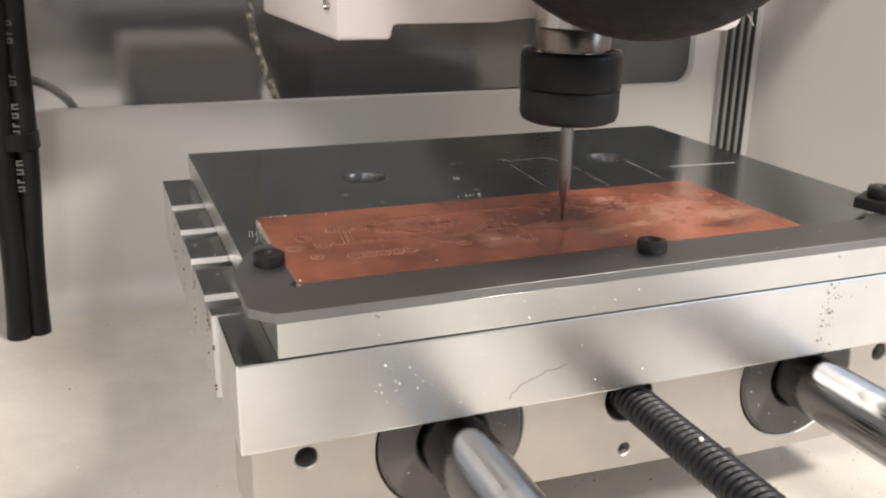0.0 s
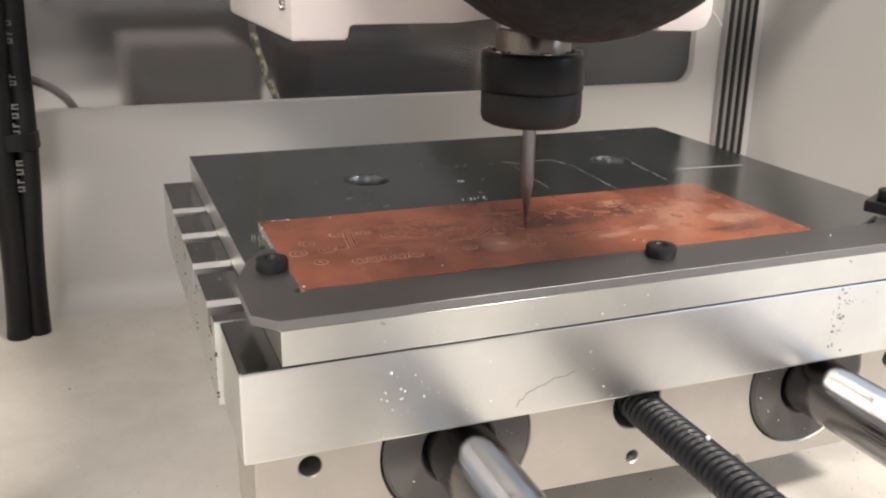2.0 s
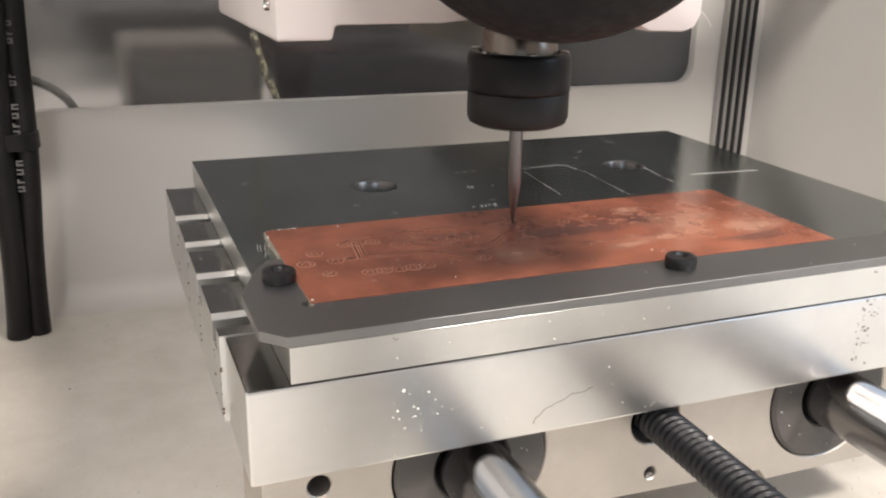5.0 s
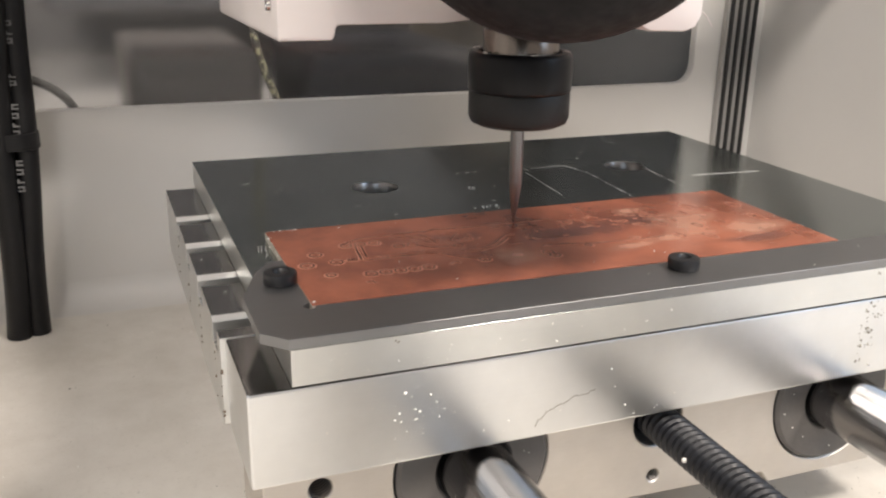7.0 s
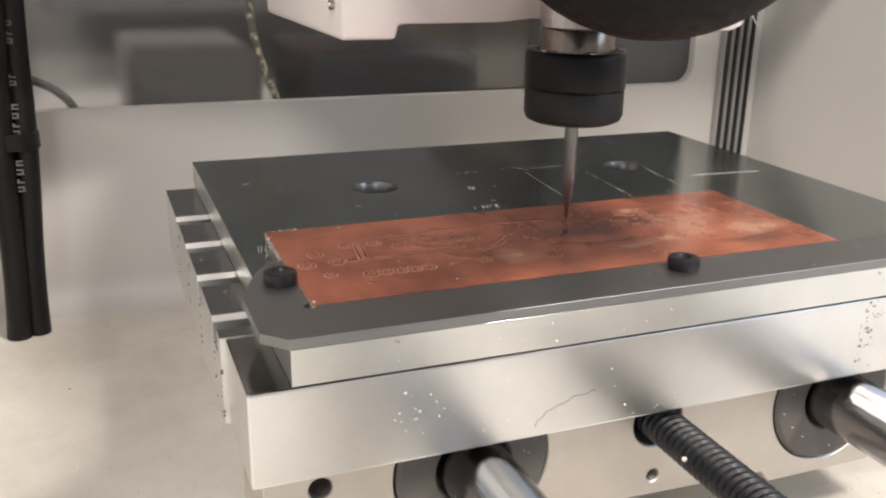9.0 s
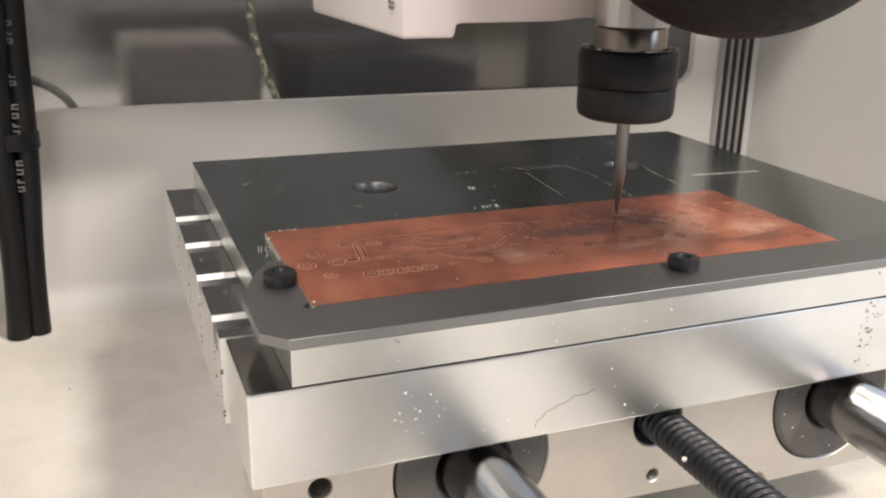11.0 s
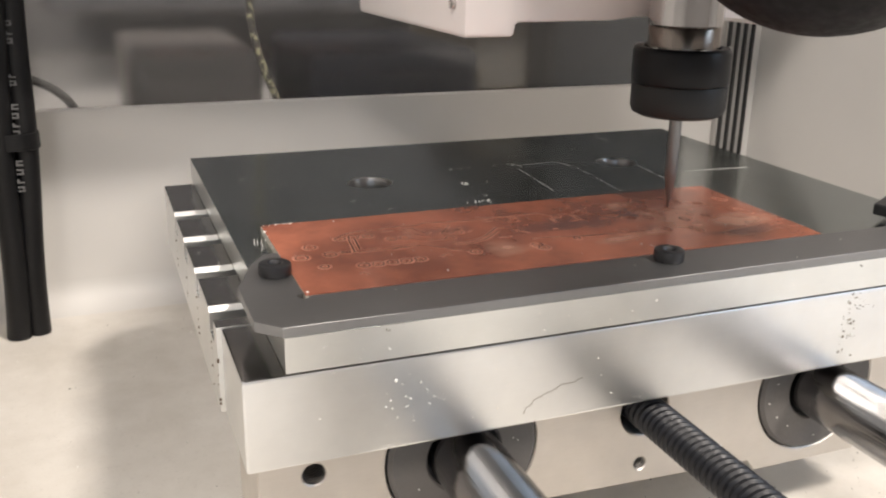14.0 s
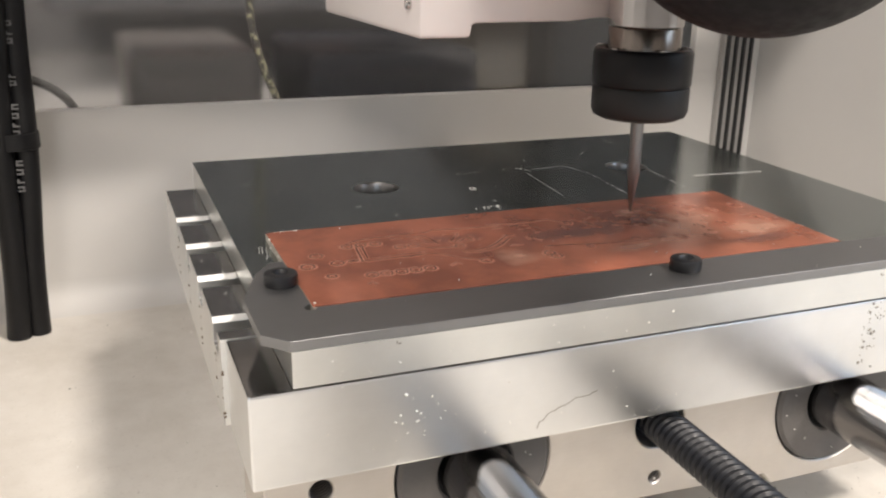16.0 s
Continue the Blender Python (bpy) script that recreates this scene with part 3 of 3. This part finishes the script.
def on_face(cx, cz, sx, sz, y=0.0):
    return lambda r: (r.gauss(cx, sx), y, min(-0.0006, max(-0.0148, r.gauss(cz, sz))))


bm = specks(22, on_face(0.0250, -0.0080, 0.0024, 0.0042), 0.00022, 3)
specks(20, on_face(0.0690, -0.0140, 0.0040, 0.0010), 0.00020, 4, bm)
specks(34, on_face(0.0300, -0.0080, 0.0130, 0.0050), 0.00014, 8, bm)
specks(60, on_face(0.0750, -0.0080, 0.0300, 0.0050), 0.00009, 13, bm)
specks(26, lambda r: (r.gauss(0.033, 0.016), 0.00002, r.uniform(0.0006, 0.0045)), 0.00015, 61, bm)
specks(18, lambda r: (r.uniform(0.075, 0.14), 0.00002, r.uniform(0.0006, 0.0050)), 0.00011, 62, bm)
specks(24, lambda r: (r.uniform(0.012, 0.07), 0.00015, r.uniform(0.0006, 0.0040)), 0.00020, 6, bm)
specks(10, lambda r: (r.uniform(0.0, 0.0095), r.uniform(0.03, 0.1), 0.0001), 0.00016, 7, bm)
specks(10, lambda r: (r.uniform(0.01, 0.14), r.uniform(0.052, 0.11), PLATE_Z + 0.0001), 0.00016, 9, bm)
specks(16, lambda r: (r.gauss(0.062, 0.0016), r.gauss(0.0580, 0.0008), PLATE_Z + 0.0001), 0.00022, 10, bm)
specks(10, lambda r: (r.gauss(0.0645, 0.0005), r.gauss(0.0735, 0.0007), PLATE_Z + 0.0001), 0.00024, 11, bm)
specks(5, lambda r: (r.uniform(0.004, 0.14), r.uniform(0.001, 0.010), BOARD_Z + 0.0001), 0.00018, 12, bm)
tagged(part("bright_swarf", bm, CHIP, bed, "scattered bright metal chips"), kind="stuff")
bm = specks(46, on_face(0.1118, -0.0070, 0.0010, 0.0042), 0.00026, 21)
specks(20, on_face(0.1150, -0.0030, 0.0022, 0.0016), 0.00018, 22, bm)
specks(14, lambda r: (r.gauss(0.104, 0.006), 0.0003, r.gauss(0.0013, 0.0004)), 0.00018, 23, bm)
for x, z in ((0.0222, 0.0052), (0.1131, 0.0050), (0.1212, -0.0022)):
    specks(4, lambda r: (r.gauss(x, 0.00018), 0.0002, r.gauss(z, 0.00025)), 0.00034, 24, bm)
tagged(part("dark_pit", bm, DULL_SCRATCH, bed, "dull pits and nicks on the table's front"), kind="stuff")


def crack_line():
    rnd = random.Random(2)
    pts = [(0.0450 + 0.0106 * t, -0.0135 + 0.0052 * t ** 0.45 + rnd.uniform(-0.0003, 0.0003)) for t in [k / 24 for k in range(25)]]
    bm = flat_strip(pts, 0.00016, 0.0)
    bmesh.ops.transform(bm, matrix=Matrix(((1, 0, 0, 0), (0, 0, -1, -0.00003), (0, 1, 0, 0), (0, 0, 0, 1))), verts=bm.verts)
    return bm


part("surface_scratch", crack_line(), DULL_SCRATCH, bed, "wandering grey scratch")

# ---- the copper board ----
BX, BY = 0.0629, 0.0306
board = empty("circuit_board", (BX, BY, PLATE_Z))
tagged(board, "copper-clad circuit board half milled, taped to the table's plate", "circuit board")
W2, D2 = 0.0508, 0.0192
part("laminate", box(bmesh.new(), -W2, W2, -D2, D2, 0.00004, 0.00148, 0.00008), FIBRE, board, "cream laminate core")
part("copper_layer", box(bmesh.new(), -W2 + 0.00005, W2 - 0.00005, -D2 + 0.00005, D2 - 0.00005, 0.00149, 0.00160, 0.0), COPPER, board, "bare copper surface")
CZ = 0.00164


def ring_strip(bm, cx, cy, r, w, z):
    pts = loop_points(cx, cy, r, 28)
    flat_strip(pts + [pts[0]], w, z, bm)


def track(points):
    return [(x / 1000, y / 1000) for x, y in points]


RINGS = [(-44.9, 3.2, 1.05), (-47.5, -1.8, 1.15), (-42.3, -1.5, 1.05), (-44.8, -7.4, 0.75), (-38.3, -8.8, 0.98), (-35.8, -8.8, 0.98), (-33.2, -8.8, 0.98), (-30.7, -8.8, 0.98), (-28.1, -8.7, 0.98),
         (-38.5, 6.5, 0.95), (-35.9, 6.6, 0.95), (-33.2, 6.5, 0.95), (-29.4, 3.5, 0.95), (-26.9, 3.4, 0.95), (-18.4, 3.8, 0.9), (-16.2, 3.6, 0.9), (-18.9, 0.7, 0.8), (-17.5, -8.1, 0.9), (-39.8, -1.2, 0.4), (-39.0, -1.2, 0.4),
         (-5.1, -8.0, 0.95), (-4.7, -9.9, 0.95), (6.7, 7.2, 0.7), (3.8, -6.8, 0.6)]
TRACKS = [[(-38.9, 6.9), (-38.0, 8.1), (-36.1, 9.3), (-32.9, 10.0), (-30.0, 9.8), (-27.0, 10.6), (-22.0, 10.0), (-20.7, 11.0), (-15.5, 10.3), (-7.6, 9.8)],
          [(-37.1, 5.5), (-37.9, -1.6), (-37.2, -2.1), (-33.6, -1.9), (-29.3, -1.7), (-26.1, -1.6), (-24.1, -2.3), (-21.0, -5.6), (-18.3, -7.4)],
          [(-36.0, 5.2), (-36.7, -0.6), (-33.4, -0.8), (-29.0, -0.6), (-25.8, -0.5)], [(-26.1, 3.1), (-25.0, 1.7), (-23.8, 0.8), (-22.3, 0.6), (-19.7, 0.5)],
          [(-19.6, -2.0), (-16.8, -2.4), (-13.8, -1.4), (-12.1, -0.2), (-9.4, 2.5), (-8.0, 3.9)], [(-19.4, -3.0), (-16.4, -3.4), (-13.2, -2.3), (-11.4, -1.0), (-8.6, 1.8)]]
TRACKS += [[(-24.4, -8.8), (-22.8, -7.5), (-22.1, -8.5)], [(-40.2, -12.5), (-39.3, -12.1), (-38.8, -13.3)], [(-23.8, 9.1), (-22.5, 6.1), (-22.2, 2.9), (-24.5, 4.9)],
           [(-9.3, 11.4), (-4.9, 10.3), (-0.3, 10.2), (4.2, 10.6), (5.5, 8.3), (9.1, 8.4), (10.3, 7.5), (10.4, 3.9), (11.9, 2.8)], [(-4.5, -4.4), (0.5, -4.9), (3.3, -5.6), (6.3, -6.2), (11.7, -6.5), (15.1, -6.8), (20.5, -6.4)]]
# oblong outlines: middle, half length, half width, turn in degrees
PILLS = [(46.4, -1.2, 3.4, 0.8, -76), (47.5, 8.0, 2.3, 0.8, -78), (29.0, -9.0, 2.6, 0.7, -72), (23.5, -7.0, 2.0, 0.7, -80), (24.4, 1.0, 2.4, 0.7, -76), (36.5, 9.2, 2.2, 0.7, -78), (25.0, 6.4, 2.0, 0.7, -10), (36.8, -1.8, 1.2, 0.6, -60),
         (24.8, 9.6, 2.8, 0.7, -68), (33.0, 6.0, 1.8, 0.6, -76), (30.8, -2.5, 1.6, 0.6, -76), (20.3, 1.6, 1.8, 0.6, -20), (40.5, 6.5, 1.8, 0.6, -76), (28.0, 2.5, 1.8, 0.6, -76), (18.0, 4.6, 1.6, 0.5, 0), (14.5, -5.4, 1.4, 0.5, 0)]


def pill(cx, cy, a, b, turn):
    a = 0.5 * a + 0.4
    c, q = math.cos(radians(turn)), math.sin(radians(turn))
    pts = [(a * math.copysign(abs(math.cos(k)) ** 0.6, math.cos(k)), b * math.sin(k)) for k in [2 * math.pi * i / 28 for i in range(29)]]
    return track([(cx + x * c - y * q, cy + x * q + y * c) for x, y in pts])


def milled():
    grooves, burrs = bmesh.new(), bmesh.new()
    rnd = random.Random(11)
    for i, (x, y, r) in enumerate(RINGS):
        ring_strip(burrs, x / 1000, y / 1000, r / 1000, 0.0011, CZ - 0.00001 + 0.000008 * (i % 2))
        ring_strip(grooves, x / 1000, y / 1000, r / 1000, 0.00034, CZ + 0.00002)
    for t in TRACKS:
        pts = track(t)
        flat_strip(pts, 0.0009, CZ - 0.000006, burrs)
        flat_strip(pts, 0.00036, CZ + 0.00002, grooves)
    for p in PILLS:
        flat_strip(pill(*p), 0.0007, CZ - 0.00001, burrs)
        flat_strip(pill(*p), 0.00020, CZ + 0.00002, grooves)
    for _ in range(46):  # short cuts between the pads
        x, y = rnd.uniform(-31, 28), rnd.choice((rnd.gauss(7, 1.6), rnd.gauss(2, 2.0)))
        l, a = rnd.uniform(0.8, 3.0), rnd.choice((0, 0, 0, math.pi / 4, -math.pi / 4, math.pi / 2))
        flat_strip(track([(x, y), (x + l * math.cos(a), y + l * math.sin(a))]), 0.0007, CZ - 0.00001, burrs)
        flat_strip(track([(x, y), (x + l * math.cos(a), y + l * math.sin(a))]), 0.00022, CZ + 0.00001, grooves)
    part("milled_groove", grooves, GROOVE, board, "dark milled isolation grooves")
    part("burred_edge", burrs, BURR, board, "pale burred copper beside the grooves")
    bm = specks(40, lambda r: (r.uniform(-W2, W2), r.uniform(-D2, D2), CZ + 0.00005), 0.00010, 14)
    specks(14, lambda r: (r.uniform(-W2, -W2 + 0.006), D2 - 0.0002, 0.0016), 0.00022, 15, bm)
    specks(10, lambda r: (-W2, r.uniform(0.0, D2), r.uniform(0.0003, 0.0016)), 0.00022, 16, bm)
    specks(3, lambda r: (-W2 + 0.0006, -D2 + 0.0012, CZ), 0.00025, 17, bm)
    specks(5, lambda r: (r.gauss(0.0145, 0.0006), -D2 + r.uniform(0.002, 0.006), CZ), 0.00020, 18, bm)
    tagged(part("board_burr", bm, CHIP, board, "bright burrs and chips"), kind="stuff")


milled()

# ---- the spindle head ----
SHIFT = Matrix.Translation((-0.0005, 0, 0))
head = empty("spindle_head", (SPIN_X, SPIN_Y, 0.0074))
tagged(head, "spindle head with white mount, dark motor and engraving bit", "spindle head")


def hz(z):
    return z - 0.0074


def mount():
    """The white carrier behind the spindle, its front outline drawn along y."""
    prof = [(-0.0440, 0.0900), (-0.0440, 0.0428), (-0.0436, 0.0425), (-0.0342, 0.0425), (-0.0336, 0.0427), (-0.0332, 0.0448), (-0.0328, 0.0452), (-0.0122, 0.0453), (-0.0060, 0.0459), (0.0060, 0.0459),
            (0.0300, 0.0446), (0.0335, 0.0430), (0.0420, 0.0428), (0.0445, 0.0437), (0.0458, 0.0462), (0.0462, 0.0900)]
    return prism([(x, hz(z)) for x, z in prof], [], 0, 0.072, 0.0006, 2, Matrix.Translation((0, 0.0409 + 0.0400 + 0.0, 0)) @ ALONG_Y)


part("mount_block", mount(), WHITE, head, "white moulded carrier block", smooth=30)
part("side_screw", lathe([(0, 0.0003), (0.0005, 0.0003), (0.0006, 0.0007), (0.0010, 0.0007), (0.0011, 0.0), (0, 0.0)], 20, None, Matrix.Translation((-0.0441, 0.0145, hz(0.0485))) @ Matrix.Rotation(radians(-90), 4, "Y")), SHAFT, head, "small steel screw", smooth=35)
part("shaft_collar", lathe([(0, hz(0.0385)), (0.0071, hz(0.0385)), (0.0071, hz(0.0446)), (0.0069, hz(0.0449)), (0, hz(0.0449))], 64, None, SHIFT), COLLAR, head, "darker shaft collar", smooth=35)
part("shaft", lathe([(0, hz(0.0449)), (0.0071, hz(0.0450)), (0.0073, hz(0.0452)), (0.0073, hz(0.0800)), (0, hz(0.0800))], 64, None, SHIFT), SHAFT, head, "ground steel spindle shaft", smooth=35)
lower = [(0.0020, 0.0271), (0.0090, 0.0273), (0.0104, 0.0279), (0.0109, 0.0290), (0.0109, 0.0333), (0.0107, 0.0336), (0.0020, 0.0336)]
upper = [(0.0020, 0.03365), (0.0107, 0.03365), (0.0110, 0.0339), (0.0111, 0.0342), (0.0111, 0.0400), (0.0108, 0.0406), (0.0104, 0.0409), (0.0088, 0.0409), (0.0086, 0.0400), (0.0071, 0.0398)]
nut = part("collet_nut", lathe([(q * 0.875, hz(h)) for q, h in upper], 72, None, SHIFT), NUT_BLACK, head, "round black collet nut", smooth=35)
part("nut_skirt", lathe([(q * 0.875, hz(h)) for q, h in lower], 72, None, SHIFT), NUT_GREY, nut, "matt charcoal lower ring", smooth=35)
for k in range(6):  # spanner notches in the rim
    a = radians(60 * k + 20)
    part("notch", box(bmesh.new(), -0.0006, 0.0006, -0.0006, 0.0006, 0, 0.0004, 0.0001), SHAFT, nut).matrix_local = Matrix.Translation((0.0086 * math.cos(a) - 0.0005, 0.0086 * math.sin(a), hz(0.04085))) @ Matrix.Rotation(a, 4, "Z")
bit = part("engraving_bit", lathe([(0, hz(0.0300)), (0.00130, hz(0.0300)), (0.00130, hz(0.0158)), (0.00124, hz(0.0151)), (0.00022, hz(0.0076)), (0.00008, hz(0.0074)), (0, hz(0.0074))], 32, None, SHIFT), CARBIDE, head, "pointed carbide engraving bit", smooth=35)
dome = [(0, 0.0494)] + [(0.0215 * math.sin(radians(a)), 0.0494 + 0.0225 * (1 - math.cos(radians(a)))) for a in range(6, 91, 6)] + [(0.0215, 0.092), (0, 0.092)]
part("motor_cover", lathe([(r, hz(z)) for r, z in dome], 64, None, Matrix.Translation((-0.0278, -0.0644, 0))), COVER, head, "dark domed motor cover", smooth=40)
# unseen block, added so the moving head shades the left floor and rear panel
part("head_shade_block", box(bmesh.new(), -0.0380, 0.0300, -0.0560, 0.0086, hz(0.0600), hz(0.0915), 0.002, 2), COVER, head, "unseen dark block added between motor and mount to cast shade")
part("loose_thread", tube(bez([(0.0456, 0.0090, hz(0.0470)), (0.0468, 0.0086, hz(0.0458)), (0.0482, 0.0084, hz(0.0438))], 6), 0.00012, 8), WHITE, head, "short white thread on the mount's corner", smooth=60)
part("slide_plate", box(bmesh.new(), -0.040, 0.042, 0.0812, 0.0972, hz(0.054), hz(0.0895), 0.001), GREYBOX, head, "grey slide plate on the cross beam")

beam = part("gantry_beam", box(bmesh.new(), LEFT_X + 0.0005, RIGHT_X - 0.0005, 0.1290, 0.1400, 0.0600, 0.0810, 0.001), GREYBOX)
tagged(beam, "plain grey cross beam that carries the spindle head", "beam", kind="structure")

# ---- cables ----
def cable_bundle():
    e = empty("cable_bundle", (-0.0407, 0.160, FLOOR_Z))
    for x, y, r, lean in ((-0.0028, -0.001, 0.0036, 0.0005), (0.0028, 0.001, 0.0034, -0.0004), (0.0002, 0.005, 0.0030, 0.0)):
        pts = [(x + lean * math.sin(k * 0.7) + 0.0045 * k / 12, y, 0.0002 + k * 0.0085) for k in range(22)]
        part("cable", tube(bez(pts, 4), r, 16), CABLE, e, smooth=60)
    part("cable_tie", lathe([(0.0064, 0.0578), (0.0069, 0.0580), (0.0069, 0.0626), (0.0064, 0.0628)], 28, None, Matrix.Translation((0.0028, 0.0014, 0)) @ Matrix.Diagonal((1, 0.85, 1, 1))), CABLE, e, "black cable tie", smooth=40)
    bm = bmesh.new()
    for z0, z1, n in ((-0.0108, -0.0006, 4), (0.0056, 0.0156, 4), (0.0199, 0.0242, 2), (0.0314, 0.0386, 3)):
        for k in range(n):
            a, w = z0 + (z1 - z0) * k / n - FLOOR_Z, (z1 - z0) / n * 0.62
            x = 0.0045 * a / 0.102 + 0.0004
            box(bm, x, x + 0.0019, -0.00262, -0.00200, a, a + w * 0.28)
            box(bm, x + (0.0 if k % 2 else 0.0013), x + (0.0006 if k % 2 else 0.0019), -0.00262, -0.00200, a + w * 0.28, a + w * 0.72)
            if k % 3 != 1:
                box(bm, x, x + 0.0019, -0.00262, -0.00200, a + w * 0.72, a + w)
    part("print_bar", bm, INK, e, "pale printed marks")
    return tagged(e, "bundle of black sheathed cables with pale print and a tie", "cable bundle")


cable_bundle()
for name, label, pts, r in (("rear_cable", "dark flecked cable hanging behind the rear window", [(0.0380, 0.2, 0.075), (0.0378, 0.2, 0.040), (0.0392, 0.2, 0.027), (0.0424, 0.2, 0.0152), (0.0460, 0.2, 0.0058), (0.052, 0.2, -0.012), (0.054, 0.2, FLOOR_Z - 0.003)], 0.0013),
                            ("rear_cable", "dark thin cable crossing behind the rear window", [(-0.042, 0.2, 0.0180), (-0.0325, 0.2, 0.0152), (-0.0261, 0.2, 0.0115), (-0.0212, 0.2, 0.0052), (-0.016, 0.2, -0.01), (-0.014, 0.2, FLOOR_Z - 0.003)], 0.0014)):
    tagged(part(name, tube(bez(pts, 8), r, 12), FLECKED if "flecked" in label else GREY_CABLE, smooth=60), label, "cable")

# ---- dust on the machine's floor ----
bm = specks(40, lambda r: (r.uniform(-0.045, 0.02), r.uniform(-0.03, 0.16), FLOOR_Z + 0.0001), 0.00016, 31)
specks(380, lambda r: (r.uniform(0.03, 0.2), r.uniform(-0.04, 0.1), FLOOR_Z + 0.0001), 0.00016, 33, bm)
tagged(part("floor_swarf", bm, SPECK), "fine dark milling dust on the white base", "dust", kind="stuff")
bm = specks(60, lambda r: (r.uniform(-0.045, 0.2), r.uniform(-0.04, 0.15), FLOOR_Z + 0.0001), 0.00030, 32)
tagged(part("pale_swarf", bm, CHIP), "pale chips on the white base", "dust", kind="stuff")

# ---- what moves ----
BED_ROWS = [(0.0, 0.0), (0.5, 0.0), (1.0, -1.35), (1.5, -1.40), (2.0, -2.82), (2.5, -3.32), (3.0, -3.85), (3.5, -6.47), (4.0, -7.38), (4.3, -7.9), (5.2, -9.0), (6.2, -9.63),
            (6.5, -9.65), (9.0, -9.62), (11.5, -9.62), (12.0, -8.10), (12.5, -6.02), (13.0, -4.15), (13.5, -4.07), (14.0, -5.35), (14.5, -5.38), (15.0, -6.62), (15.5, -8.65), (16.0, -10.23)]
HEAD_ROWS = [(0.0, 0.0), (0.5, -2.90), (1.0, -3.01), (1.5, -5.98), (2.0, -8.24), (2.5, -11.04), (3.0, -13.37), (3.5, -13.37), (4.0, -12.48), (4.3, -11.8), (5.2, -11.0), (6.1, -14.3), (6.3, -14.35), (6.5, -13.36), (7.0, -10.81),
             (7.5, -7.90), (8.0, -4.95), (8.5, -1.97), (9.0, 0.93), (10.2, 7.85), (11.5, 15.26), (12.0, 17.51), (12.5, 19.52), (13.0, 21.17), (13.5, 23.99), (14.0, 25.02), (14.5, 22.19), (15.0, 19.90), (15.5, 17.89), (16.0, 15.89)]


def between(rows, t):
    for (a, u), (b, w) in zip(rows, rows[1:]):
        if t <= b:
            return u + (w - u) * (t - a) / (b - a)
    return rows[-1][1]


def motions():
    walk(bed, [(t, pose(0, y / 1000, 0)) for t, y in BED_ROWS])
    walk(board, [(t, pose(BX, BY + y / 1000, PLATE_Z)) for t, y in BED_ROWS])
    walk(head, [(t, pose(SPIN_X + x / 1000, SPIN_Y, 0.0074)) for t, x in HEAD_ROWS])
    walk(lead_screw, [(k / 10, pose(SCREW_X, 0.05, SCREW_Z, 0, between(BED_ROWS, k / 10) / 3.0 * 360, 0)) for k in range(161)])


motions()
